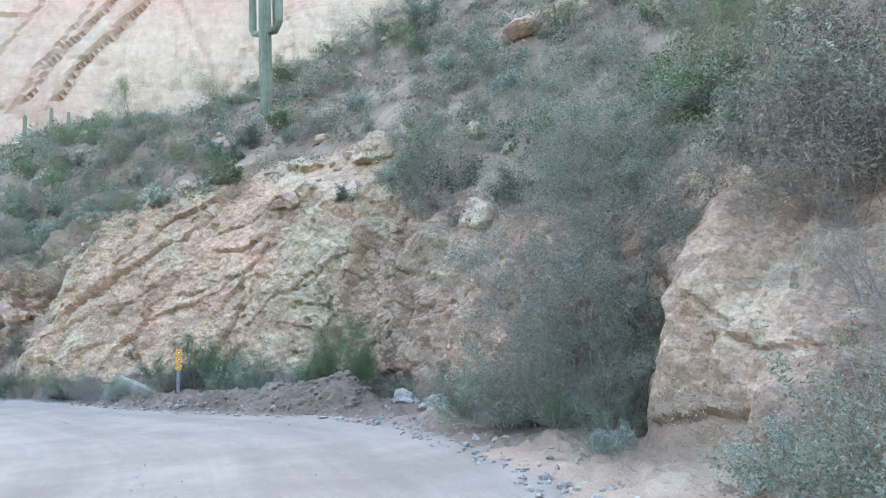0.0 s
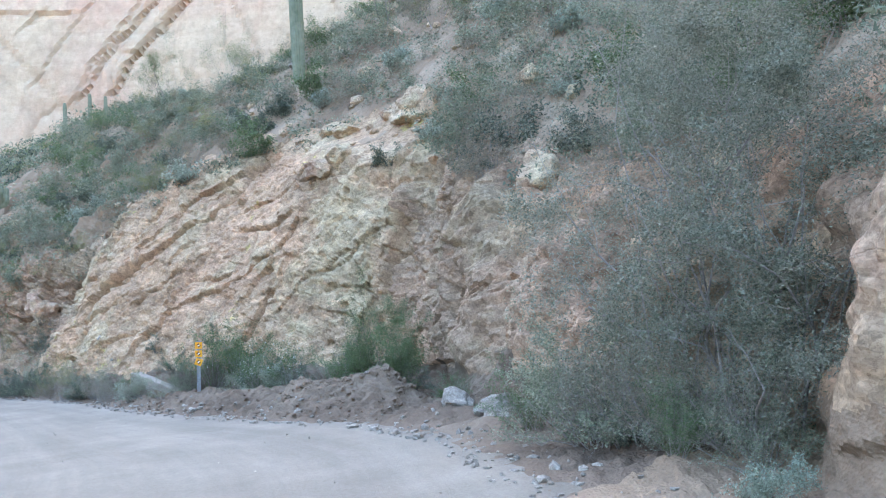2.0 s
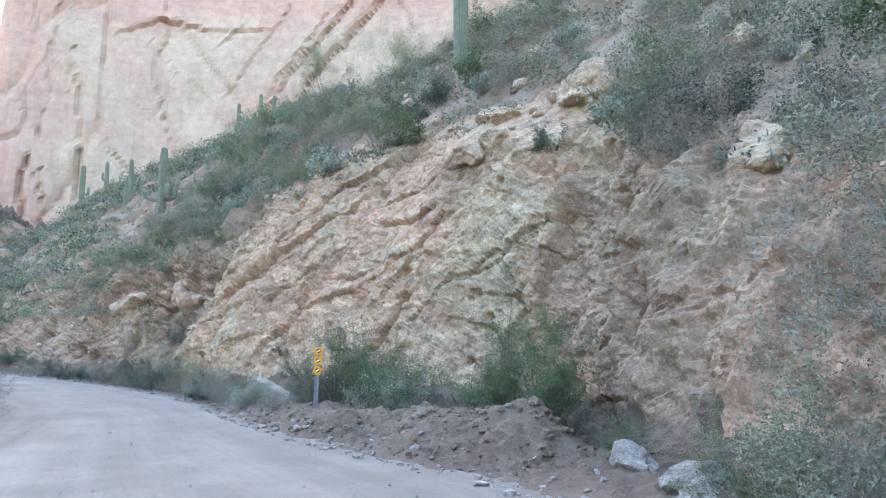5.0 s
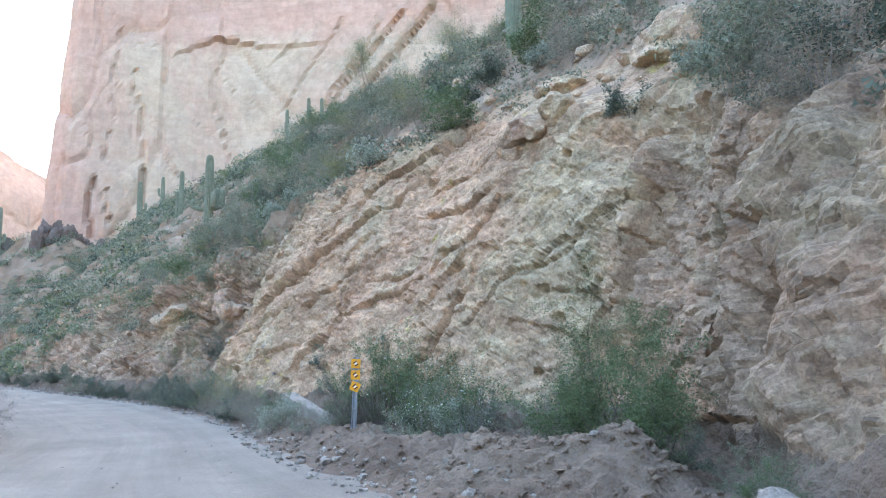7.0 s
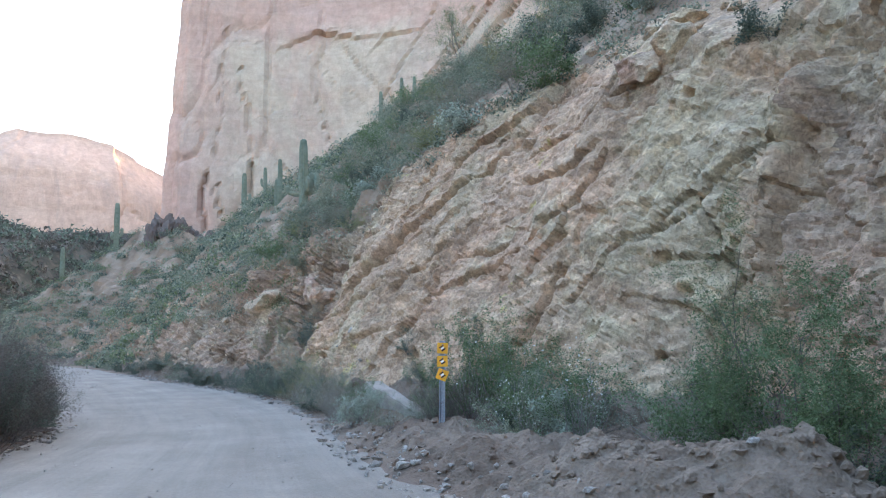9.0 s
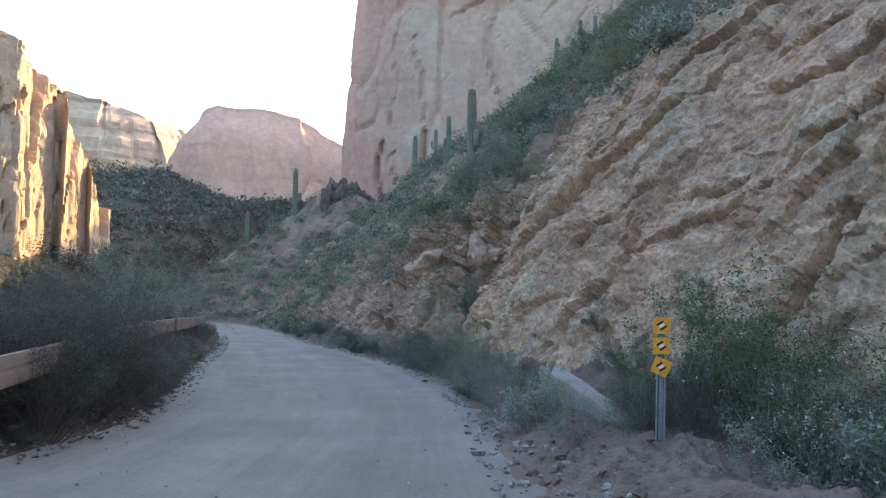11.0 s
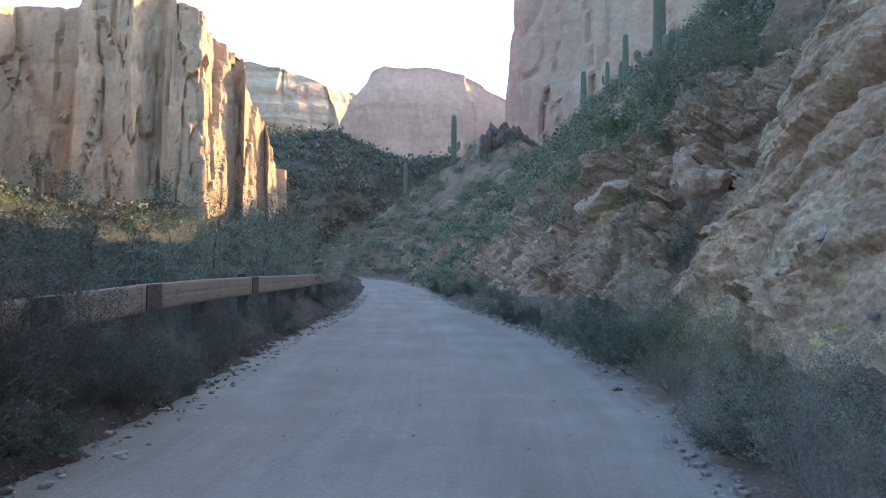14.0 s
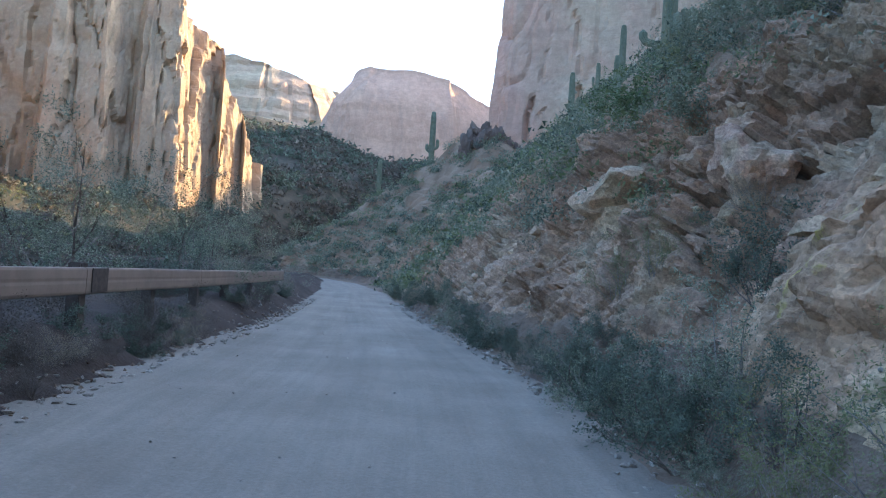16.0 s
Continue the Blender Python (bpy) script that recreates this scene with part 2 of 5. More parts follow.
def road_material(dark, mid, light):
    k = Mat("road_dirt", 0.95)
    at, way = k.coords(), k.coords((1, 1, 1), generated="UV")
    col = k.ramp(k.noise(at, 0.55, 7, 0.65), (0.3, dark), (0.5, mid), (0.7, light))
    lanes = k.noise(k.coords((9, 0.10, 1), generated="UV"), 1.0, 5, 0.6, 0.3)
    col = k.mix(0.36, col, k.ramp(lanes, (0.34, (0.74, 0.73, 0.71)), (0.5, (1.0, 1.0, 1.0)), (0.64, (1.2, 1.2, 1.2))), "MULTIPLY")
    thin = k.noise(k.coords((46, 0.35, 1), generated="UV"), 1.0, 6, 0.7, 0.4)
    col = k.mix(0.2, col, k.ramp(thin, (0.36, (0.72, 0.71, 0.7)), (0.62, (1.15, 1.15, 1.15))), "MULTIPLY")
    worn = k.noise(at, 1.6, 8, 0.75, 0.6)
    col = k.mix(k.ramp(worn, (0.60, (0,)), (0.68, (0.45,))), col, light)
    grain = k.noise(at, 26, 6, 0.85)
    col = k.mix(0.5, col, k.ramp(grain, (0.34, (0.6, 0.6, 0.6)), (0.66, (1.18, 1.18, 1.18))), "MULTIPLY")
    v = k.node("TexVoronoi", Scale=34)
    k.link(at, v.inputs["Vector"])
    n = k.bump(lanes, 0.5, 0.05)
    n = k.bump(worn, 0.5, 0.05, n)
    n = k.bump(grain, 0.6, 0.02, n)
    n = k.bump(v.outputs["Distance"], 0.35, 0.012, n)
    return k.done(col, n)


ROAD = road_material((0.195, 0.167, 0.132), (0.23, 0.20, 0.159), (0.275, 0.243, 0.198))
SOIL = dirt_material("soil", (0.18, 0.12, 0.075), (0.275, 0.197, 0.13), (0.36, 0.275, 0.19), 0.0, 0.9)
BERM = dirt_material("berm_earth", (0.105, 0.074, 0.051), (0.165, 0.12, 0.084), (0.225, 0.172, 0.124), 0.0, 1.0)
# Bank and canyon floor soils: the shade there is put into the colour.
SHADED_BANK = dirt_material("bank_soil_shaded", (0.035, 0.026, 0.02), (0.058, 0.043, 0.034), (0.09, 0.068, 0.054), 0.0, 0.9)
SHADED_VALLEY = dirt_material("valley_soil_shaded", (0.025, 0.028, 0.02), (0.045, 0.042, 0.03), (0.085, 0.068, 0.05), 0.0, 0.3)
CLIFF = cliff_material("cliff_stone", (0.52, 0.405, 0.287), (0.52, 0.34, 0.25), (0.40, 0.295, 0.215), 0.05, 1.0, 0.35, (-56, -27))
DOME = cliff_material("dome_stone", (0.56, 0.42, 0.30), (0.59, 0.37, 0.255), (0.33, 0.25, 0.20), 0.03, 0.45, 0.2, (-165, -245))
MESA = cliff_material("mesa_stone", (0.50, 0.385, 0.25), (0.52, 0.35, 0.23), (0.32, 0.24, 0.175), 0.03, 0.3, 0.4)
CLIFF_GREY = cliff_material("cliff_stone_grey", (0.49, 0.365, 0.235), (0.47, 0.325, 0.205), (0.27, 0.215, 0.17), 0.02, 1.6, 0.15)
CLIFF_DARK = cliff_material("crag_stone", (0.17, 0.135, 0.11), (0.20, 0.14, 0.11), (0.08, 0.066, 0.06), 0.3, 6.0, 0.2)
LEAF_GREY = leaf_material("leaf_grey_green", (0.11, 0.128, 0.085), (0.30, 0.32, 0.225))
LEAF_SAGE = leaf_material("leaf_sage_green", (0.105, 0.115, 0.083), (0.31, 0.315, 0.24))
LEAF_GREEN = leaf_material("leaf_green", (0.062, 0.095, 0.04), (0.165, 0.215, 0.105))
LEAF_SILVER = leaf_material("leaf_silver", (0.17, 0.20, 0.15), (0.38, 0.415, 0.325))
LEAF_DRY = leaf_material("leaf_dry", (0.17, 0.15, 0.11), (0.30, 0.265, 0.19))
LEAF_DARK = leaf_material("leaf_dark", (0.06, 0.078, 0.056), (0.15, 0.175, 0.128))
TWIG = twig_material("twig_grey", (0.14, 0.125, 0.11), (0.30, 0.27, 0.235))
PALETWIG = twig_material("twig_pale", (0.16, 0.14, 0.12), (0.34, 0.305, 0.265))
BARK = twig_material("bark_dark", (0.07, 0.06, 0.05), (0.17, 0.14, 0.115))


# ---- mesh helpers ----
def mesh_object(name, verts, faces, material, parent=None, label="", flat=True):
    me = bpy.data.meshes.new(name)
    me.from_pydata([tuple(v) for v in verts], [], [tuple(f) for f in faces])
    me.materials.append(material)
    if not flat:
        me.polygons.foreach_set("use_smooth", [True] * len(me.polygons))
    me.update()
    ob = new(name, me)
    ob.parent = parent
    return tagged(ob, label)


def quad_mesh(name, verts, quads, material, parent=None, label="", flat=True):
    """A mesh from numpy arrays of corners (n, 3) and faces of three or four corners (m, 3 or 4)."""
    me = bpy.data.meshes.new(name)
    n, m, c = len(verts), len(quads), quads.shape[1]
    me.vertices.add(n)
    me.vertices.foreach_set("co", np.asarray(verts, np.float32).ravel())
    me.loops.add(m * c)
    me.loops.foreach_set("vertex_index", np.asarray(quads, np.int32).ravel())
    me.polygons.add(m)
    me.polygons.foreach_set("loop_start", np.arange(0, m * c, c, dtype=np.int32))
    me.polygons.foreach_set("use_smooth", np.full(m, not flat))
    me.materials.append(material)
    me.update(calc_edges=True)
    me.validate()
    ob = new(name, me)
    ob.parent = parent
    return tagged(ob, label)


def grid_quads(rows, cols):
    a = (np.arange(rows - 1)[:, None] * cols + np.arange(cols - 1)[None, :]).ravel()
    return np.stack([a, a + 1, a + cols + 1, a + cols], 1)


def part(name, bm, material, parent, label=""):
    me = bpy.data.meshes.new(name)
    bm.to_mesh(me)
    bm.free()
    me.materials.append(material)
    ob = new(name, me)
    ob.parent = parent
    return tagged(ob, label)


def empty(name, m, label, category, group="", kind=""):
    ob = new(name)
    ob.matrix_world = m
    return tagged(ob, label, category, group, kind)


# ---- the lie of the land ----
EDGE_Y = [-60, -24, -17.3, -16, -14.8, -12.8, -10.9, -9.8, -7.7, -5, -2.9, -0.6, 1.6, 3.5, 5.9, 8.9, 13.2, 17.7, 22, 28, 40, 57, 66, 80, 110]
EDGE_R = [-18, -5.0, -2.0, -1.5, -0.9, -0.3, 0.3, 0.6, 0.5, -0.4, -0.95, -1.4, -1.7, -2.0, -2.45, -3.3, -4.8, -6.95, -9.1, -12.0, -17.2, -26, -33, -48, -90]
EDGE_L = [-26, -11.5, -9.6, -9.3, -9.0, -8.5, -8.0, -7.8, -7.3, -6.8, -6.5, -6.3, -6.3, -6.6, -7.4, -8.6, -10.1, -11.6, -13.2, -15.6, -20.6, -29, -37, -54, -100]
BASE_Y = [-60, -22, -18.5, -16.2, -15.0, -14.2, -12, -9, -6.5, -4.3, -2.2, -0.6, 0.5, 1.7, 3, 5.3, 6.5, 8, 9.6, 10.8, 12.4, 14, 16, 18, 22, 28, 40, 57, 66, 80, 110]
BASE_X = [-13, -1.8, -0.1, 0.5, 0.9, 2.1, 2.3, 2.4, 3.2, 4.1, 3.5, 2.1, 1.4, 0.3, -0.05, -1.4, -2.15, -2.6, -3.05, -3.15, -3.2, -3.9, -5.2, -6.6, -8.7, -11.6, -16.8, -25.4, -31.2, -46, -89]
STEEP_Y = [-20, -14, -9, -5, -2, 0, 2, 5, 8, 10, 11.5, 13, 16, 18.5, 21, 30, 60]
STEEP = [3, 3, 3.5, 5, 5, 3.2, 2.0, 1.65, 1.7, 1.9, 1.75, 1.55, 1.7, 1.65, 1.2, 0.95, 0.8]
RISE_Y = [-60, -22, -16, -14.5, -12, -8, 0, 40, 76, 110]
RISE = [-0.7, -0.7, -0.5, -1.0, -2.1, -2.4, 0, 14.8, 28.5, 14]
CREST_Y = [-60, -10, 0, 10, 17, 26, 35, 48, 70, 80, 110]
CREST_X = [40, 38, 28, 10, 5.2, 3.6, 2.6, -1.0, -11, -14, -30]


def edge_r(y):
    return np.interp(y, EDGE_Y, EDGE_R)


def edge_l(y):
    return np.interp(y, EDGE_Y, EDGE_L)


def hill(x, y):
    """The height of the hillside above the road, before the rock's relief."""
    xb, m = np.interp(y, BASE_Y, BASE_X), np.interp(y, STEEP_Y, STEEP)
    xc = np.interp(y, CREST_Y, CREST_X)
    xs = np.minimum(x, xc) + 0.12 * np.maximum(x - xc, 0)
    slope = 1.37 + xs + np.interp(y, RISE_Y, RISE)
    slope = slope + 1.1 * np.exp(-((x - 3.5) / 1.5) ** 2 - (y / 3.0) ** 2)
    slope = slope + 1.0 * np.exp(-((x - 2.2) / 3.4) ** 2 - ((y - 8.2) / 4.0) ** 2)
    slope = slope + 0.7 * np.exp(-((x + 4.0) / 1.3) ** 2 - ((y - 17.4) / 1.8) ** 2)
    spur = 4.4 + 0.52 * (np.minimum(y, 72) - 54) - 0.5 * np.maximum(y - 72, 0) + 0.45 * (np.minimum(x, -24) + 30) - 0.5 * np.maximum(x + 24, 0)
    slope = np.where(y > 52, np.maximum(slope, spur), slope)
    face = m * (x - xb)
    k = 0.45
    h = np.clip(0.5 + 0.5 * (slope - face) / k, 0, 1)
    z = slope * (1 - h) + face * h - k * h * (1 - h)
    berm = 0.21 * smooth(0, 1.0, x - edge_r(y)) * (0.35 + 0.65 * smooth(-9, -5, y) * smooth(6, 1, y))
    for mx, my, mh, mr in ((1.35, -5.6, 0.42, 0.55), (1.85, -6.2, 0.5, 0.5), (0.8, -4.7, 0.30, 0.6), (0.3, -2.6, 0.16, 0.7)):
        berm = berm + 1.1 * mh * np.exp(-((x - mx) ** 2 + (y - my) ** 2) / mr ** 2)
    kk = 0.15
    h = np.clip(0.5 + 0.5 * (z - berm) / kk, 0, 1)
    z = berm * (1 - h) + z * h + kk * h * (1 - h)
    return z - 0.35 * smooth(0.1, -0.7, x - edge_r(y))


def valley(x, y):
    """The height of the ground left of the road, and under all the rest."""
    left = edge_l(y) - x
    r = np.hypot(x + 3, y)
    bank = 0.5 * smooth(0.1, 1.1, left) * (1 - smooth(2.0, 12, left))
    drop = -9 * smooth(2.5, 22, left)
    rise = np.interp(r, [0, 70, 130, 250, 420, 600, 1200, 5000], [0, 0, 8, 27, 60, 97, 165, 165])
    aim = np.degrees(np.arctan2(x + 3, y))
    rise = rise * (1 + 0.24 * smooth(330, 520, r) * smooth(-21, -28, aim))
    rise = rise + 11 * np.exp(-((aim + 54) / 7) ** 2 - ((r - 205) / 28) ** 2)
    z = bank + np.where(left > 0, drop, -0.45) + rise * smooth(8, 60, left)
    return np.where(left > 0, z, -0.45 - 1.5 * smooth(3, 12, x - edge_r(y)))


# ---- ground, road, hillside ----
def build_ground():
    xs = np.unique(np.concatenate([-np.geomspace(5.2, 5000, 170), np.linspace(-5.1, 5, 20), np.geomspace(5.2, 5000, 30)]))
    ys = np.unique(np.concatenate([-np.geomspace(12, 5000, 30), np.linspace(-11.8, 34, 150), np.geomspace(34.3, 5000, 110)]))
    X, Y = np.meshgrid(xs, ys)
    x, y = X.ravel(), Y.ravel()
    z = valley(x, y)
    left = edge_l(y) - x
    p = np.stack([x, y, np.zeros_like(x)], 1)
    far = smooth(20, 200, left)
    z = z + smooth(0.0, 1.0, left) * (0.10 * fbm(p * 1.2, 4, 5) + 0.9 * smooth(6, 40, left) * fbm(p * 0.09, 5, 8) + 9 * far * fbm(p * 0.012, 6, 9))
    ob = quad_mesh("ground", np.stack([x, y, z], 1), grid_quads(len(ys), len(xs)), SHADED_BANK, flat=False)
    ob.data.materials.append(SHADED_VALLEY)
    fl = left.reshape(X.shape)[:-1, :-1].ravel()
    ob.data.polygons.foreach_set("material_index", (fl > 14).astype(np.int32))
    tagged(ob, "brown desert soil, coloured dark for shade, falling away to a canyon", "ground", kind="structure")


def build_road():
    ys = np.concatenate([np.linspace(-60, -24, 40), np.arange(-23.9, 30, 0.14), np.geomspace(30.1, 110, 220)])
    us = np.linspace(-0.12, 1.1, 56)
    Y, U = np.meshgrid(ys, us, indexing="ij")
    l, r = edge_l(Y), edge_r(Y)
    X = l + (r - l) * U
    p = np.stack([X.ravel(), Y.ravel(), np.zeros(X.size)], 1)
    q = np.stack([U.ravel() * 6, Y.ravel() * 0.18, np.zeros(X.size)], 1)
    z = 0.014 * fbm(q, 3, 31) + 0.005 * fbm(p * 2.1, 4, 33)
    u = U.ravel()
    for rut in (0.28, 0.47, 0.62, 0.80):
        z -= 0.012 * np.exp(-((u - rut - 0.02 * np.sin(p[:, 1] * 0.2)) / 0.035) ** 2)
    edge = np.maximum(smooth(0.06, -0.1, u), smooth(0.96, 1.09, u))
    z += edge * 0.03 * fbm(p * 5, 3, 35) - 0.12 * smooth(1.04, 1.1, u) - 0.06 * smooth(-0.04, -0.12, u)
    ob = quad_mesh("road", np.stack([p[:, 0], p[:, 1], z], 1), grid_quads(len(ys), len(us)), ROAD, flat=False)
    uv = ob.data.uv_layers.new(name="along")
    loops = np.empty(len(ob.data.loops), np.int32)
    ob.data.loops.foreach_get("vertex_index", loops)
    uv.data.foreach_set("uv", np.stack([u, p[:, 1]], 1)[loops].ravel().astype(np.float32))
    tagged(ob, "graded pale dirt road with faint wheel ruts", "road", kind="structure")


CRACKS = []


def crack(line, lip, groove, width, back=0.9):
    """A crack of the face along (y, z) points: the rock above stands proud of it by lip and falls back over back metres, the joint is groove deep."""
    CRACKS.append((line, lip, groove, width, back))


crack([(8.55, 3.2), (8.1, 3.55), (7.2, 3.97)], 0.2, 0.55, 0.12, 1.2)  # the dark slot
crack([(7.2, 3.97), (6.37, 4.45), (5.75, 4.99), (5.23, 5.3), (4.9, 5.75)], 0.09, 0.21, 0.045, 1.1)
crack([(4.9, 5.75), (4.6, 6.1), (4.75, 7.0), (4.9, 7.8)], 0.0, 0.42, 0.12)
crack([(3.2, 4.55), (2.2, 4.45), (1.44, 4.47), (1.0, 4.66)], 0.083, 0.15, 0.045, 0.7)
crack([(4.87, 2.29), (4.28, 2.52), (3.77, 2.74), (2.8, 2.99), (1.69, 3.24), (1.4, 3.57), (0.99, 3.74), (0.66, 4.04), (0.5, 4.5)], 0.06, 0.15, 0.038, 0.8)
crack([(4.3, 3.28), (3.4, 3.2), (2.85, 3.3)], 0.053, 0.12, 0.038, 0.5)
crack([(-0.32, 2.99), (-0.87, 3.04), (-1.16, 3.15), (-1.48, 3.49), (-1.68, 3.75), (-2.29, 3.98)], 0.038, 0.14, 0.035, 0.8)
crack([(1.0, 1.5), (0.84, 2.17), (0.78, 2.6)], 0.053, 0.25, 0.075, 0.6)
crack([(-1.99, 2.5), (-2.25, 2.58)], 0.015, 0.09, 0.035, 0.4)
crack([(-2.95, 0.6), (-2.75, 1.47), (-2.56, 2.73), (-2.5, 3.34), (-2.58, 4.1)], 0.0, 0.3, 0.10)
crack([(-5.2, 3.08), (-5.9, 2.97), (-6.6, 2.92)], 0.06, 0.15, 0.038, 0.5)
crack([(-4.2, 1.9), (-4.55, 2.2), (-5.2, 2.25)], 0.075, 0.12, 0.045, 0.5)
crack([(-4.2, 0.62), (-5.0, 0.68), (-5.8, 0.75)], 0.06, 0.09, 0.038, 0.4)
crack([(-5.45, 0.8), (-5.6, 1.3), (-5.7, 1.9)], 0.0, 0.38, 0.14)
crack([(6.1, 2.8), (5.56, 3.38), (5.3, 3.6)], 0.053, 0.12, 0.045, 0.6)
crack([(5.75, 3.95), (5.63, 4.3), (5.35, 4.55)], 0.053, 0.12, 0.045, 0.6)
crack([(3.6, 5.2), (2.6, 5.35), (1.6, 5.6), (0.7, 5.75)], 0.053, 0.12, 0.038, 0.7)
crack([(9.6, 2.0), (8.6, 2.3), (7.6, 2.75), (6.8, 3.1)], 0.053, 0.09, 0.038, 0.6)
crack([(10.6, 3.4), (9.9, 3.7), (9.2, 3.75)], 0.068, 0.15, 0.053, 0.6)
crack([(7.4, 1.2), (6.4, 1.55), (5.4, 1.8), (4.4, 1.95)], 0.038, 0.09, 0.038, 0.6)
crack([(-15.9, 1.7), (-16.6, 1.25), (-17.6, 1.2)], 0.03, 0.08, 0.038, 0.6)
crack([(-15.2, 0.35), (-16.4, 0.5), (-17.8, 0.7)], 0.038, 0.08, 0.038, 0.6)


def build_hillside():
    ys = np.concatenate([np.linspace(-60, -21, 60)[:-1], np.arange(-21, -6, 0.06), np.arange(-6, 9.5, 0.045), np.arange(9.5, 19, 0.06), np.arange(19, 40, 0.16), np.linspace(40, 110, 150)])
    us = np.concatenate([np.linspace(0, 11, 270)[:-1], np.geomspace(11, 150, 80)])
    rows, cols = len(ys), len(us)
    dense = np.concatenate([np.arange(0, 14, 0.02), np.geomspace(14, 180, 400)])
    P = np.zeros((rows, cols, 3))
    for i, y in enumerate(ys):
        x = edge_r(y) - 0.6 + dense
        z = hill(x, np.full_like(x, y))
        s = np.concatenate([[0], np.cumsum(np.hypot(np.diff(x), np.diff(z)))])
        P[i, :, 0] = np.interp(us, s, x)
        P[i, :, 1] = y
        P[i, :, 2] = np.interp(us, s, z)
    du = np.gradient(P, axis=1)
    dv = np.gradient(P, axis=0)
    n = np.cross(du, dv).reshape(-1, 3)
    n /= np.linalg.norm(n, axis=1)[:, None] + 1e-9
    n *= np.sign(n[:, 2:3] + 1e-9)
    p = P.reshape(-1, 3)
    y, z = p[:, 1], p[:, 2]
    steep = smooth(0.93, 0.70, n[:, 2])
    off = p[:, 0] - edge_r(y)
    rocky = smooth(0.35, 1.1, z) * (0.35 + 0.65 * steep) * smooth(75, 30, np.abs(y))
    rim = np.interp(y, [-20, -9, -4, 0, 3, 8, 10, 12, 18, 40], [2.6, 3.6, 4.9, 7.2, 7.4, 7.2, 6.6, 5.4, 4.2, 3.6])
    rocky = rocky * (0.06 + 0.94 * smooth(rim + 1.3, rim - 0.3, z))
    # thick tilted slabs, the lip of each hanging over the one below, broken across by joints
    a = 0.48
    along, across = y * math.cos(a) - z * math.sin(a), y * math.sin(a) + z * math.cos(a)
    dip = np.stack([p[:, 0], along, across], 1)
    warp = np.stack([fbm(p * 0.8, 3, 51 + k) for k in range(3)], 1) * 0.16
    massive = smooth(-2.2, -0.8, y) * smooth(4.6, 2.2, y)
    column = smooth(-1.5, -2.6, y) * smooth(-12.5, -10.5, y)
    bulge = smooth(-11.5, -13.0, y)
    craggy = smooth(10.5, 13.5, y)
    blocks, chips = 0, 0
    for size, amp, seed in ((1.9, 0.22, 401), (0.85, 0.13, 421), (0.40, 0.055, 441), (0.19, 0.02, 461)):
        q = dip * np.stack([0.8 + 0 * y, 0.5 + 0.25 * craggy, 1.0 - 0.15 * craggy], 1) / (size * (1 - 0.25 * craggy))[:, None] + warp * 0.9 / size ** 0.5
        f1, f2, cid, way = cells(q, seed)
        lean = (way * np.stack([np.sin(cid * 61.3), 0.8 * np.sin(cid * 97.7), np.sin(cid * 133.1)], 1)).sum(1)
        cut = smooth(0.10 / size ** 0.5 * 0.6, 0, f2 - f1) * (np.sin(cid * 211) > -0.1)
        own = amp * (0.9 * (cid - 0.5) + 0.8 * lean)
        if size > 0.8:
            blocks = blocks + own - 0.07 * size ** 0.7 * cut
        else:
            chips = chips + own - 0.025 * cut
    patch = 0.5 + 0.6 * smooth(-0.35, 0.35, fbm(p * 0.45, 3, 88))
    # broken lips along the dip
    beds = 0
    for step, amp, seed in ((0.62, 0.06, 501), (0.27, 0.03, 511)):
        phase = across / step + 1.3 * fbm(p * (0.6, 0.6, 0.6), 3, seed) + 0.25 * fbm(p * 2.5, 2, seed + 1)
        saw = phase - np.floor(phase)
        beds = beds + amp * (smooth(0.0, 0.12, saw) * (1 - saw) - 0.4) * smooth(-0.05, 0.3, fbm(p * (0.5, 0.9, 0.9), 3, seed + 2))
    slabs = ((blocks + chips) * patch + beds * (1 - column)) * (1 - 0.55 * bulge) * (1 - 0.45 * massive) * (1 - 0.4 * column) * (1 + 1.0 * craggy)
    rough = (0.05 + 0.04 * column) * fbm(p * (1.7, 1.7, 2.0), 5, 81, 0.6) + 0.03 * (1 - 2 * np.abs(value_noise(dip * (4, 3, 5) + warp * 3, 302))) + 0.10 * fbm(p * 0.7, 3, 83) + 0.03 * fbm(p * 4.5, 3, 84, 0.6)
    hole, hole2, hid, hway = cells(p * 1.5 + warp * 1.5, 71)
    pits = -0.22 * smooth(0.20, 0.08, hole) * (hid > 0.72) * (1 - column)
    lump, lump2, lid, lway = cells(p * (2.1, 2.1, 1.7) + warp * 2.5, 78)
    gravelly = 0.36 * fbm(p * (0.7, 1.3, 0.3), 3, 85, 0.5)
    for size, amp, seed in ((0.75, 0.10, 471), (0.32, 0.07, 481), (0.13, 0.03, 491)):
        f1, f2, cid, way = cells(p * (1.0, 1.0, 0.8) / size + warp * 1.2 / size ** 0.5, seed)
        lean = (way * np.stack([np.sin(cid * 61.3), np.sin(cid * 97.7), np.sin(cid * 133.1)], 1)).sum(1)
        gravelly = gravelly + amp * (0.9 * (cid - 0.5) + 0.7 * lean) - 0.25 * amp * smooth(0.12, 0.0, f2 - f1)
    swell = 0.30 * fbm(p * 0.75, 3, 89) + 0.12 * (0.5 - lump)
    d = rocky * (slabs + rough + pits + column * gravelly + bulge * swell)
    ragged = 0.35 * warp[:, 1] + 0.05 * fbm(p * 3.5, 3, 86)
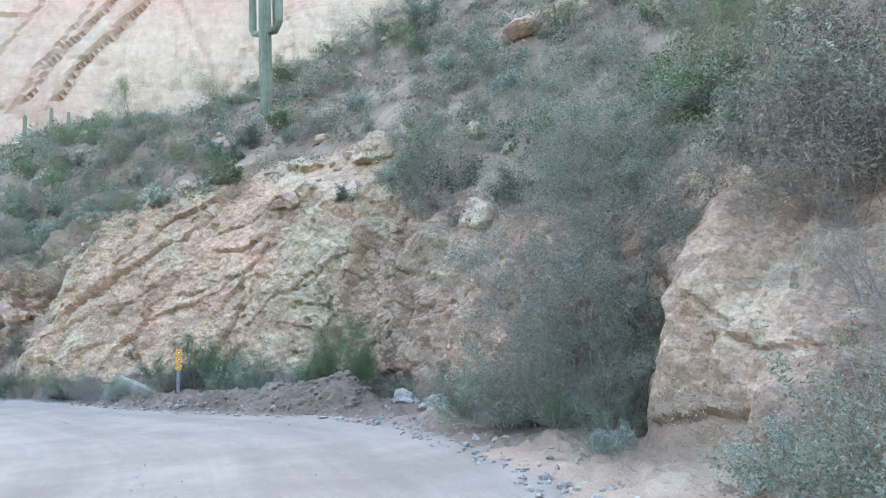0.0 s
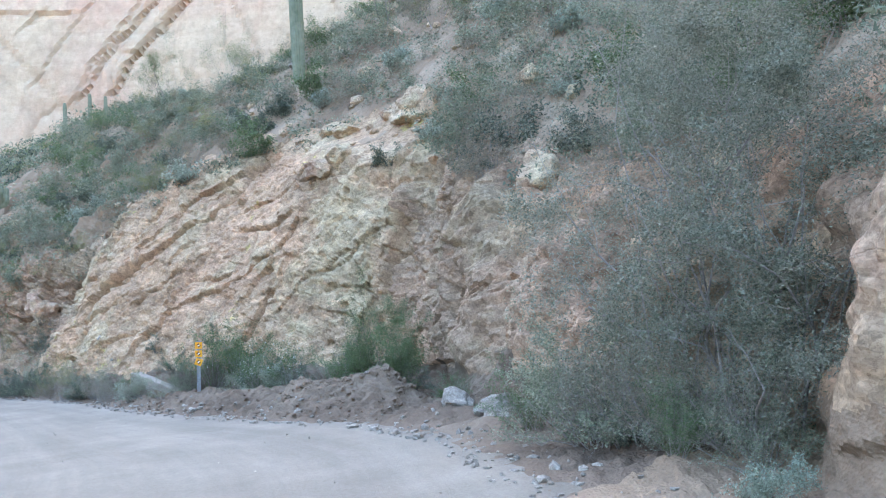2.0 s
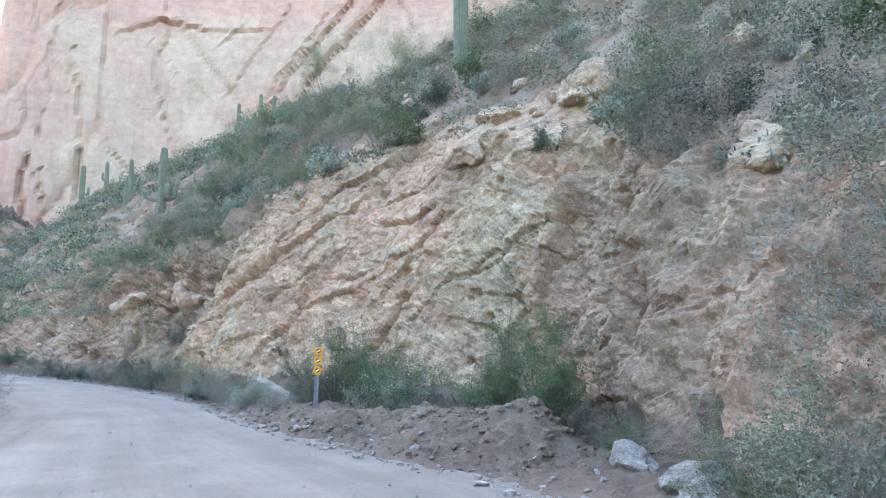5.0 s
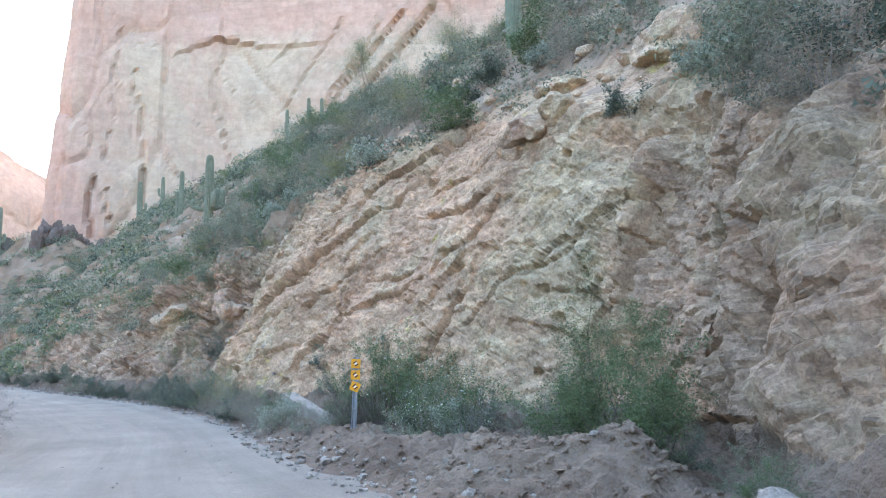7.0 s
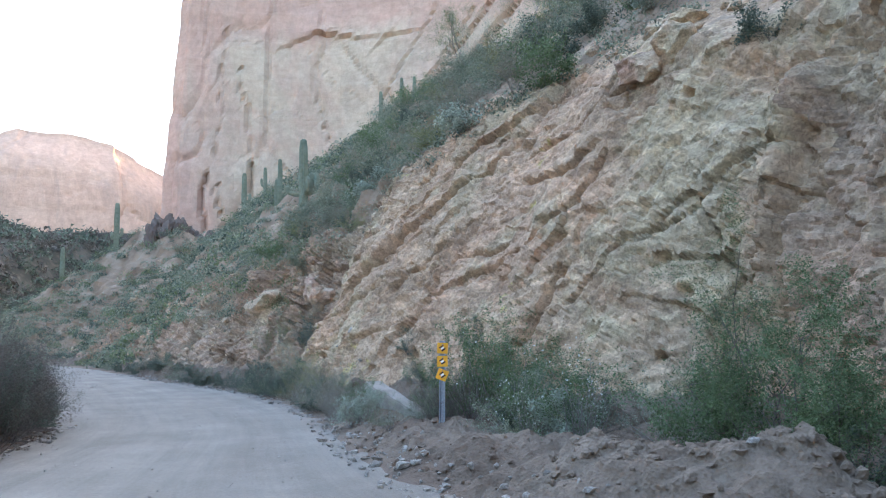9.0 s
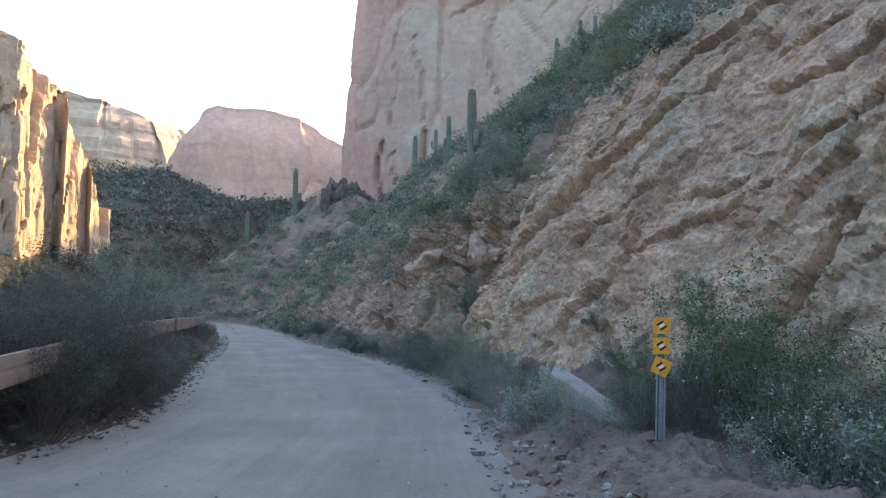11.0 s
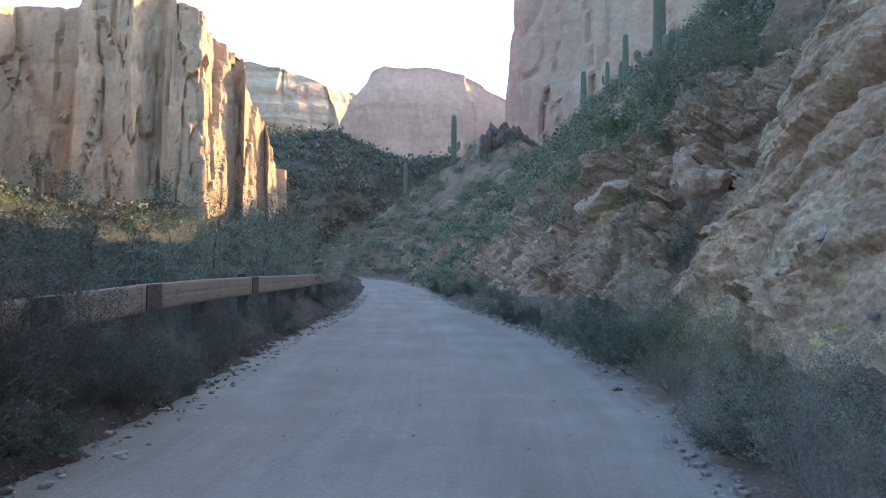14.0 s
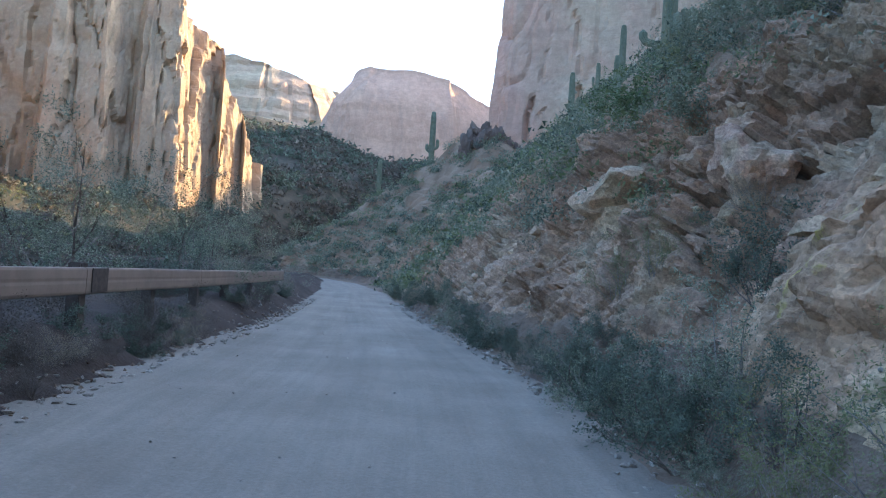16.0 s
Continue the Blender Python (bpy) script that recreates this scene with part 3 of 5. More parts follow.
    for line, lip, groove, width, back in CRACKS:
        gap, side = np.full(len(p), 99.0), np.ones(len(p))
        for (y0, z0), (y1, z1) in zip(line, line[1:]):
            vy, vz = y1 - y0, z1 - z0
            t = np.clip(((y - y0) * vy + (z - z0) * vz) / (vy * vy + vz * vz), 0, 1)
            r = np.hypot(y - y0 - t * vy, z - z0 - t * vz)
            over = np.sign((y1 - y0) * (z - z0) - (z1 - z0) * (y - y0)) * (-1 if vy < 0 else 1)
            side = np.where(r < gap, over, side)
            gap = np.minimum(gap, r)
        s = gap * side + ragged * smooth(0.5, 0.0, gap)
        here = (off > 0.5) * (p[:, 0] < 12)
        d += here * smooth(0, 0.06, s) * lip * np.exp(-np.maximum(s, 0) / back) * smooth(back * 1.5, back * 0.4, gap)
        d -= here * groove * np.exp(-((s + 0.3 * width) / width) ** 2) * smooth(3 * width + 0.2, 0.0, gap - 0.2)
    d += (1 - rocky) * smooth(0.0, 1.0, off) * (0.09 * fbm(p * 1.1, 5, 91) + 0.05 * fbm(p * 5, 3, 95))
    low = (1 - rocky) * smooth(0.05, 0.5, off) * smooth(1.6, 0.9, z) * smooth(-9, -7, y) * smooth(3, 0, y)
    f1, f2, cid, way = cells(p * 5.5 + warp * 3, 93)
    d += low * (0.09 * (0.45 - f1) * (cid > 0.3) + 0.06 * fbm(p * 2.6, 4, 94, 0.65))
    d += smooth(9, 40, off) * 0.6 * fbm(p * 0.15, 4, 97)
    d += smooth(11, 16, y) * smooth(1, 3, off) * 0.42 * fbm(p * 0.6, 5, 99, 0.6)
    p = p + n * d[:, None]
    quads = grid_quads(rows, cols)[:, ::-1]
    ob = quad_mesh("hillside", p, quads, SOIL, flat=False)
    ob.data.set_sharp_from_angle(angle=radians(13))
    ob.data.materials.append(ROCK)
    fr = rocky[quads[:, 0]]
    ob.data.materials.append(BERM)
    ob.data.materials.append(BROWNROCK)
    stony = fr + 0.25 * fbm(p[quads[:, 0]] * 1.5, 3, 98) > 0.34
    pq = p[quads[:, 0]]
    earth = (pq[:, 2] < 1.0) & (pq[:, 1] > -9) & (pq[:, 1] < 2) & (pq[:, 0] - edge_r(pq[:, 1]) < 2.6)
    stony = stony & ~earth
    low = (p[quads[:, 0], 1] > -13.5) & (p[quads[:, 0], 2] < 0.95 + 0.2 * fbm(p[quads[:, 0]] * 0.8, 2, 96))
    ob.data.polygons.foreach_set("material_index", np.where(stony, np.where((pq[:, 1] < -2.65 + 0.15 * np.sin(pq[:, 2] * 3)) | (pq[:, 1] > 11.2 + 0.5 * np.sin(pq[:, 2] * 2)), 3, 1), np.where(low, 2, 0)).astype(np.int32))
    tagged(ob, "cracked tan rock face under a steep scrubby slope", "hillside", kind="structure")
    return p.reshape(rows, cols, 3)


build_ground()
build_road()
HILL = build_hillside()


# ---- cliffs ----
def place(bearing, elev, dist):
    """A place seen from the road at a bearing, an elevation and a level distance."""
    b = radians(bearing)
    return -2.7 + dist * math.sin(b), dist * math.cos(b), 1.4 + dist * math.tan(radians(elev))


def cliff(name, label, plan, res, deep, relief, joint, material, seed, edge=0.12, foot=8, ledge=0.0, rounding=0.0, tall=0.12, slant=0.0, marks=()):
    """A cliff along plan, rows of (bearing, distance, elevation of the rim, of the foot); it faces the road. deep: how far its top runs back.
    marks: seams and ledges, rows of (bearing, elevation, bearing, elevation, half width, depth, lip)."""
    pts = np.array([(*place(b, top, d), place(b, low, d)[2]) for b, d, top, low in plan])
    seg = np.concatenate([[0], np.cumsum(np.hypot(np.diff(pts[:, 0]), np.diff(pts[:, 1])))])
    s = np.arange(0, seg[-1], res)
    x, y, top, low = (np.interp(s, seg, pts[:, k]) for k in range(4))
    tx, ty = np.gradient(x), np.gradient(y)
    k = max(1, int(6 / res))
    tx, ty = (np.convolve(np.pad(v, k, "edge"), np.ones(2 * k + 1) / (2 * k + 1), "valid") for v in (tx, ty))
    ln = np.hypot(tx, ty) + 1e-9
    nx, ny = ty / ln, -tx / ln
    rows = max(24, int((top - low).max() / res))
    vs = np.linspace(0, 1, rows)
    backs = np.array([0.02, 0.06, 0.14, 0.3, 0.6, 1.0]) * deep
    top = top + relief * 0.5 * fbm(np.stack([s * 0.06, s * 0 + seed, s * 0], 1), 5, seed + 1, 0.6)
    out = []
    for v in vs:
        z = low - foot + (top - low + foot) * v
        q = np.stack([x * joint, y * joint, (z + slant * s) * joint * tall], 1)
        f1, f2, cid, way = cells(q + 0.5 * np.stack([fbm(q * 0.7, 3, seed + 2)] * 3, 1), seed + 3)
        e1, e2, eid, eway = cells(q * (2.6, 2.6, 3.0) + 9.1, seed + 8)
        d = relief * (cid - 0.5) * 1.2 - relief * 0.8 * smooth(0.07, 0, f2 - f1) + relief * 0.28 * (eid - 0.5) - relief * 0.2 * smooth(0.08, 0, e2 - e1)
        d = d + way[:, 0] * relief * 0.5 + relief * 0.24 * fbm(np.stack([x, y, z * 0.5], 1) * joint * 1.7, 5, seed + 4, 0.6)
        d = d + ledge * value_noise(np.stack([x * 0.004, y * 0.004, z * 0.16], 1), seed + 5)
        d = d - edge * (z - low) - rounding * smooth(0.55, 1.0, np.full_like(z, v)) ** 2
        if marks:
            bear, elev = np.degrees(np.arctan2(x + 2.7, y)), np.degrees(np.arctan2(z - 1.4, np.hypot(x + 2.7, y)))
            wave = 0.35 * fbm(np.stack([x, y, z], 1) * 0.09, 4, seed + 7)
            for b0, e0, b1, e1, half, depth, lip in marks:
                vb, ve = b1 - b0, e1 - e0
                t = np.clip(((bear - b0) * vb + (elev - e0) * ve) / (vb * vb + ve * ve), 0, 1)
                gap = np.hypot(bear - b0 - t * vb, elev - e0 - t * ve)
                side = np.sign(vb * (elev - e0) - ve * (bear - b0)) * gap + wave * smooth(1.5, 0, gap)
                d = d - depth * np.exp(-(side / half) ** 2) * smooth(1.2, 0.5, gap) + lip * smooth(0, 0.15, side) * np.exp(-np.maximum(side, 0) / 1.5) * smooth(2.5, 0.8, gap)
        out.append(np.stack([x + nx * d, y + ny * d, z], 1))
    rim = out[-1]
    for back in backs:
        far = np.hypot(rim[:, 0] + 2.7, rim[:, 1])
        zz = rim[:, 2] + (0.10 * back) * (1 if rounding else 0.3) + 1.5 * fbm(np.stack([s * 0.1, s * 0 + back, s * 0], 1), 3, seed + 6) * min(1, back / 10)
        out.append(np.stack([rim[:, 0] + (rim[:, 0] + 2.7) / far * back, rim[:, 1] + rim[:, 1] / far * back, zz], 1))
    zz = np.full_like(x, low.min() - foot)
    out.append(np.stack([out[-1][:, 0], out[-1][:, 1], zz], 1))
    p = np.concatenate(out)
    ob = quad_mesh(name, p, grid_quads(len(out), len(s)), material, flat=True)
    tagged(ob, label, "cliff", kind="structure")


# Past bearing 60 the wall is unseen, added to shade the road.
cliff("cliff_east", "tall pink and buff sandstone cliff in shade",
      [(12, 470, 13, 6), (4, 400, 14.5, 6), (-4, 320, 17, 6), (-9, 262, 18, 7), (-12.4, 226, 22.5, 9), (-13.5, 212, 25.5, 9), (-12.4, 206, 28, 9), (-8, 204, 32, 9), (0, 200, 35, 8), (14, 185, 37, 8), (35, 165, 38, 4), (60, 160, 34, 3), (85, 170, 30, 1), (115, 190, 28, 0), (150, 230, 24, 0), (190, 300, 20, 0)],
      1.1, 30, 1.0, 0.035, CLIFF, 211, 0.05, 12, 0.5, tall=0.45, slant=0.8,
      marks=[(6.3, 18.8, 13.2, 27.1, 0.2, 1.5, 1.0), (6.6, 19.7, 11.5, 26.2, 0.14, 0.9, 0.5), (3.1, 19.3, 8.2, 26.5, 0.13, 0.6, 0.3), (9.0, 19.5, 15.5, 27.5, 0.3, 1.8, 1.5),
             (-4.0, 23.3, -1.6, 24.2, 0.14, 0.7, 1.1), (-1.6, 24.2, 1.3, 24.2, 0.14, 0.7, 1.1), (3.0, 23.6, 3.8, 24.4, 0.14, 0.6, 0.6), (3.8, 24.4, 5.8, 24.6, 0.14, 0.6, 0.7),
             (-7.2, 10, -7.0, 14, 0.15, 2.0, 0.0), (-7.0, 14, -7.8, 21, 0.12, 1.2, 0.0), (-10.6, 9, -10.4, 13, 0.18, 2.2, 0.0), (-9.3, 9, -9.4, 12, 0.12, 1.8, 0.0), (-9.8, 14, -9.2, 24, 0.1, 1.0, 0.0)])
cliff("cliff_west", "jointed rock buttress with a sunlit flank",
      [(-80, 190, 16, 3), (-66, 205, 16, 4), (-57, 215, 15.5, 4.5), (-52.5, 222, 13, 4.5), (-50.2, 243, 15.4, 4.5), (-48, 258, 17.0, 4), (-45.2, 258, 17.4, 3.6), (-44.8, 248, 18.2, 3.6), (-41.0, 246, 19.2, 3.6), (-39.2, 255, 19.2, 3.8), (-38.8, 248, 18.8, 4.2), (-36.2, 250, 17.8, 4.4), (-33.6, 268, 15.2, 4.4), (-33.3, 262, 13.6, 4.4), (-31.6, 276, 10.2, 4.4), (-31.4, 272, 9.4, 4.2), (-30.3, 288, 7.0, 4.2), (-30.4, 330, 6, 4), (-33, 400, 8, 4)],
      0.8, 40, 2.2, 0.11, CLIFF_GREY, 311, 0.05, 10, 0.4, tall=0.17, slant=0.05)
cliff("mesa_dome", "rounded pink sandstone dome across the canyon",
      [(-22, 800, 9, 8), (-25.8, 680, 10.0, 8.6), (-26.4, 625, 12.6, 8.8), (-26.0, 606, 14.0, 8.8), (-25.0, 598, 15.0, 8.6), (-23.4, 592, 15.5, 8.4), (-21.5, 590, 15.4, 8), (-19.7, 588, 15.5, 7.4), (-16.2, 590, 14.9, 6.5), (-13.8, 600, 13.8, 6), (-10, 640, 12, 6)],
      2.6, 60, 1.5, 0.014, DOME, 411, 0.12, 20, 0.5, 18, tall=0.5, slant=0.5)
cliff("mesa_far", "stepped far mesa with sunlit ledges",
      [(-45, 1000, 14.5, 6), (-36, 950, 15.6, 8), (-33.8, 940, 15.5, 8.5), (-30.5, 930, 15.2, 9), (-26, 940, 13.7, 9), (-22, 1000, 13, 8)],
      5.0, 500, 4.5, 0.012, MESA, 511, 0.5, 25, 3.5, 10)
# Unseen ridges, added behind the east cliff to keep sun off the canyon.
cliff("ridge_north", "unseen ridge added behind the cliff to shade the canyon",
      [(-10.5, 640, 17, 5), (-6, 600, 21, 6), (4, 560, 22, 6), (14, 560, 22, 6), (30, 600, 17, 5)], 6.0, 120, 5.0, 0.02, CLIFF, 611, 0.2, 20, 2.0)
cliff("ridge_far", "unseen far ridge added behind the cliff to shade the canyon",
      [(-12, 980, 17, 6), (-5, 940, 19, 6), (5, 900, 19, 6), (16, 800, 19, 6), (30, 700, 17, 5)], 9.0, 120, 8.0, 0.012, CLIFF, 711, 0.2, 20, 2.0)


# ---- where things stand ----
HILL_Y = HILL[:, 0, 1].copy()


def hill_z(x, y):
    """The height of the built hillside at (x, y)."""
    i = int(np.clip(np.searchsorted(HILL_Y, y), 1, len(HILL_Y) - 1))
    row = HILL[i]
    order = np.argsort(row[:, 0])
    return float(np.interp(x, row[order, 0], row[order, 2]))


def land_z(x, y):
    if x > float(edge_r(y)) - 0.3:
        return hill_z(x, y)
    if x < float(edge_l(y)):
        return float(valley(np.array([x]), np.array([y]))[0])
    return 0.0


# ---- plants ----
def grow(rng, start, way, length, radius, steps, bend, lift, out, level, kids, shrink):
    """One branch and its side branches, as segments (from, to, radius, radius, level) in out."""
    p, d = np.array(start, float), np.array(way, float)
    step = length / steps
    for k in range(steps):
        d = d + rng.normal(0, bend, 3) + (0, 0, lift)
        d /= np.linalg.norm(d)
        q = p + d * step
        r0, r1 = radius * (1 - 0.8 * k / steps), radius * (1 - 0.8 * (k + 1) / steps)
        out.append((p, q, r0, r1, level))
        if kids and k >= steps * 0.25:
            for _ in range(rng.poisson(kids[0])):
                side = d + rng.normal(0, 0.75, 3)
                side /= np.linalg.norm(side)
                grow(rng, q, side, length * shrink * rng.uniform(0.6, 1.1) * (1 - 0.4 * k / steps), max(r1 * 0.6, 0.0012), max(2, steps - 1), bend * 1.2, lift, out, level + 1, kids[1:], shrink)
        p = q


def tube_mesh(name, segs, material, parent, label="", sides=3):
    a = np.array([s[0] for s in segs])
    b = np.array([s[1] for s in segs])
    r0 = np.array([s[2] for s in segs])[:, None]
    r1 = np.array([s[3] for s in segs])[:, None]
    d = b - a
    d /= np.linalg.norm(d, axis=1)[:, None] + 1e-9
    ref = np.where(np.abs(d[:, 2:3]) < 0.9, np.array([[0, 0, 1.0]]), np.array([[1.0, 0, 0]]))
    u = np.cross(d, ref)
    u /= np.linalg.norm(u, axis=1)[:, None]
    v = np.cross(d, u)
    if sides == 4:
        thick = [s for s in segs if s[4] == 0]
        thin = [s for s in segs if s[4] > 0]
        ob = tube_mesh(name, thick, material, parent, label)
        me = ob.data
        if thin:
            extra = tube_mesh(name, thin, material, parent, label, 2)
            bm = bmesh.new()
            bm.from_mesh(me)
            bm.from_mesh(extra.data)
            bm.to_mesh(me)
            bm.free()
            bpy.data.objects.remove(extra)
        return ob
    if sides == 2:
        vs = np.stack([a + u * r0, a - u * r0, b + d * 0.04], 1)
        return quad_mesh(name, vs.reshape(-1, 3), np.arange(len(segs) * 3).reshape(-1, 3), material, parent, label)
    ring = [(math.cos(t), math.sin(t)) for t in (0, 2.094, 4.189)]
    vs = np.stack([a + (u * c + v * s) * r0 for c, s in ring] + [b + (u * c + v * s) * r1 for c, s in ring], 1)
    base = (np.arange(len(segs)) * 6)[:, None]
    quads = np.concatenate([base + np.array([[k, (k + 1) % 3, (k + 1) % 3 + 3, k + 3]]) for k in range(3)], 0)
    return quad_mesh(name, vs.reshape(-1, 3), quads, material, parent, label, flat=False)


def leaf_mesh(name, rng, at, length, width, material, parent, label="", droop=0.0):
    n = len(at)
    d = rng.normal(0, 1, (n, 3))
    d[:, 2] = d[:, 2] * 0.8 + 0.25 - droop
    d /= np.linalg.norm(d, axis=1)[:, None]
    s = np.cross(d, rng.normal(0, 1, (n, 3)))
    s /= np.linalg.norm(s, axis=1)[:, None] + 1e-9
    size = rng.uniform(0.6, 1.3, (n, 1))
    l, w = d * length * size, s * width * size * 0.5
    vs = np.stack([at + w, at + l, at - w], 1).reshape(-1, 3)
    return quad_mesh(name, vs, np.arange(n * 3).reshape(n, 3), material, parent, label)


def plant(name, seed, m, label, category, group="", stems=20, height=1.2, spread=0.8, up=0.5, steps=5, kids=(0.9, 0.5), shrink=0.55,
          radius=0.008, bend=0.12, lift=0.03, leaves=1500, leaf=(0.03, 0.014), green=None, wood=None, droop=0.0, foot=0.06, inner=0, scatter=0.03, flowers=0, reach=9.0, sides=3, clump=1.6):
    rng = np.random.default_rng(seed)
    ob = empty(name, m, label, category, group)
    segs = []
    for k in range(stems):
        turn = rng.uniform(0, 2 * math.pi)
        lean = rng.uniform(0.1, 1.0) ** 0.7
        way = np.array([math.cos(turn) * lean * spread, math.sin(turn) * lean * spread, up + 0.5 * (1 - lean)])
        way /= np.linalg.norm(way)
        root = rng.normal(0, foot, 3) * (1, 1, 0) - (0, 0, 0.08)
        long = height * rng.uniform(0.7, 1.05) * (1.0 - 0.25 * lean)
        grow(rng, root, way, long, radius * rng.uniform(0.7, 1.3), steps, bend, lift - droop * 0.2 * lean, segs, 0, list(kids), shrink)
    segs = [s for s in segs if math.hypot(s[1][0], s[1][1]) < reach * (1 - 0.25 * abs(math.sin(3 * math.atan2(s[1][1], s[1][0])))) and s[1][2] > -0.2 and (s[4] > 1 or math.hypot(s[1][0], s[1][1]) < reach * 0.7)]
    tube_mesh("trunk" if category == "tree" else "branchwork", segs, wood or TWIG, ob, sides=sides)
    tops = [s for s in segs if s[4] >= inner]
    if leaves and tops:
        a = np.array([s[0] for s in tops])
        b = np.array([s[1] for s in tops])
        w = np.linalg.norm(b - a, axis=1) * np.exp(clump * value_noise((a + b) * (1.4 / max(height, 0.5) ** 0.5) + seed, seed))
        pick = rng.choice(len(tops), leaves, p=w / w.sum())
        at = a[pick] + (b - a)[pick] * rng.random((leaves, 1)) + rng.normal(0, scatter, (leaves, 3))
        at = at[at[:, 2] > 0.05]
        leaf_mesh("crown" if category == "tree" else "foliage", rng, at, *leaf, green or LEAF_GREY, ob, droop=droop)
        if flowers:
            tip = b[rng.choice(len(tops), flowers)] + rng.normal(0, 0.05, (flowers, 3))
            tip = tip[tip[:, 2] > 0.3]
            tagged(leaf_mesh("flower_cluster", rng, tip, 0.03, 0.022, FLOWER, ob, "small white flower heads"), kind="stuff")
    return ob


FLOWER = leaf_material("white_flower", (0.45, 0.45, 0.40), (0.7, 0.7, 0.64))


def far_away():
    return pose(0, -200, -60)


# the kinds of bush: how each one grows
LEAF_GOLD = leaf_material("leaf_yellow_green", (0.15, 0.16, 0.07), (0.26, 0.26, 0.13))
# Dry brown leaf with the shade of verge and canyon darkened into it.
LEAF_BROWN_SHADED = leaf_material("leaf_brown_shaded", (0.06, 0.053, 0.043), (0.15, 0.132, 0.105))
LEAF_PALO = leaf_material("leaf_palo_verde", (0.12, 0.145, 0.065), (0.22, 0.245, 0.13))
KINDS = {
    "creosote": dict(stems=24, height=1.15, spread=0.8, leaves=2500, leaf=(0.05, 0.024), green=LEAF_GREEN, kids=(0.9, 0.4), up=0.7, scatter=0.05),
    "greybush": dict(stems=24, height=1.0, spread=1.0, leaves=1500, leaf=(0.05, 0.024), green=LEAF_GREY, kids=(0.9, 0.4), up=0.5, scatter=0.05),
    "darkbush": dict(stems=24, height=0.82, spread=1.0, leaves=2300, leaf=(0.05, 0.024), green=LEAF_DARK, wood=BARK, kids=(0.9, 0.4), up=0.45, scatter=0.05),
    "drybush": dict(stems=40, height=1.1, spread=0.95, leaves=1500, leaf=(0.05, 0.010), green=LEAF_DRY, kids=(1.4, 0.6), up=0.55, radius=0.006, scatter=0.04),
    "brittle": dict(stems=24, height=0.68, spread=1.0, leaves=1300, leaf=(0.06, 0.036), green=LEAF_SILVER, kids=(0.8, 0.3), up=0.45, scatter=0.03),
    "goldbush": dict(stems=24, height=1.0, spread=0.9, leaves=1700, leaf=(0.05, 0.02), green=LEAF_GOLD, kids=(0.9, 0.4), up=0.6, scatter=0.06),
    "thornbush": dict(stems=42, height=1.15, spread=0.95, leaves=1700, leaf=(0.045, 0.012), green=LEAF_BROWN_SHADED, wood=BARK, kids=(1.2, 0.5), up=0.55, radius=0.006, scatter=0.04),
    "palo": dict(stems=12, height=1.35, spread=0.75, leaves=5200, leaf=(0.019, 0.007), green=LEAF_PALO, kids=(1.3, 0.9, 0.3), up=0.8, steps=6, scatter=0.05, radius=0.012),
}
WORDS = {
    "creosote": ("creosote_bush", "leafy green creosote bush with thin upright stems", "bush"),
    "greybush": ("sage_bush", "rounded grey-green sage shrub in leaf", "bush"),
    "darkbush": ("dark_shrub", "dense dark green shrub in shade", "bush"),
    "drybush": ("dry_shrub", "leafless grey-brown dry shrub of tangled twigs", "bush"),
    "brittle": ("brittlebush", "low silver-leaved brittlebush mound", "bush"),
    "thornbush": ("thorn_bush", "brown tangled thorn bush with shade put into its leaf colour", "bush"),
    "palo": ("palo_verde_bush", "airy yellow-green palo verde on the slope", "bush"),
    "goldbush": ("turpentine_bush", "low yellow-green turpentine bush in leaf", "bush"),
}
FIRST = {}


def bush(kind, x, y, size=1.0, turn=0.0, z=None, tall=1.0, group="desert shrubs"):
    """A bush of that kind, standing on the land at (x, y); those beside the road have finer twigs and leaves."""
    near = min(math.hypot(x - a, y - c) for a, c in ((-5, -19), (-3.5, -16), (-2, -12), (-1.4, -8), (-2, -4), (-2.5, 0), (-3.3, 3.5), (-3.6, 7), (-4, 10.5))) < 5.2
    far = not near and x > 5.2 and y > -9
    k = int(abs(x * 7.3 + y * 3.1)) % 2
    z = land_z(x, y) if z is None else z
    m = pose(x, y, z - 0.02, rng_b.uniform(-6, 6), rng_b.uniform(-6, 6), turn or rng_b.uniform(0, 360))
    key = (kind, k, near, far)
    if key not in FIRST:
        name, label, category = WORDS[kind]
        how = dict(KINDS[kind])
        l, w = how["leaf"]
        if near:
            how.update(leaves=int(how["leaves"] * 4.2), leaf=(l * 0.5, w * 0.48), sides=4, scatter=0.03)
        elif far:
            how.update(sides=2, leaves=int(how["leaves"] * 1.5), leaf=(l * 0.95, w * 1.1), stems=int(how["stems"] * 0.6), scatter=0.07)
        else:
            how.update(sides=2, leaves=int(how["leaves"] * 1.7), leaf=(l * 0.95, w * 1.0), stems=int(how["stems"] * 0.8), scatter=0.05)
        FIRST[key] = plant(name, 700 + 13 * k + len(kind), m, label, category, group, **how)
        FIRST[key].scale = (size, size, size * tall)
        return FIRST[key]
    ob = copy_thing(FIRST[key], m)
    ob.scale = (size, size, size * tall)
    return ob


rng_b = random.Random(5)

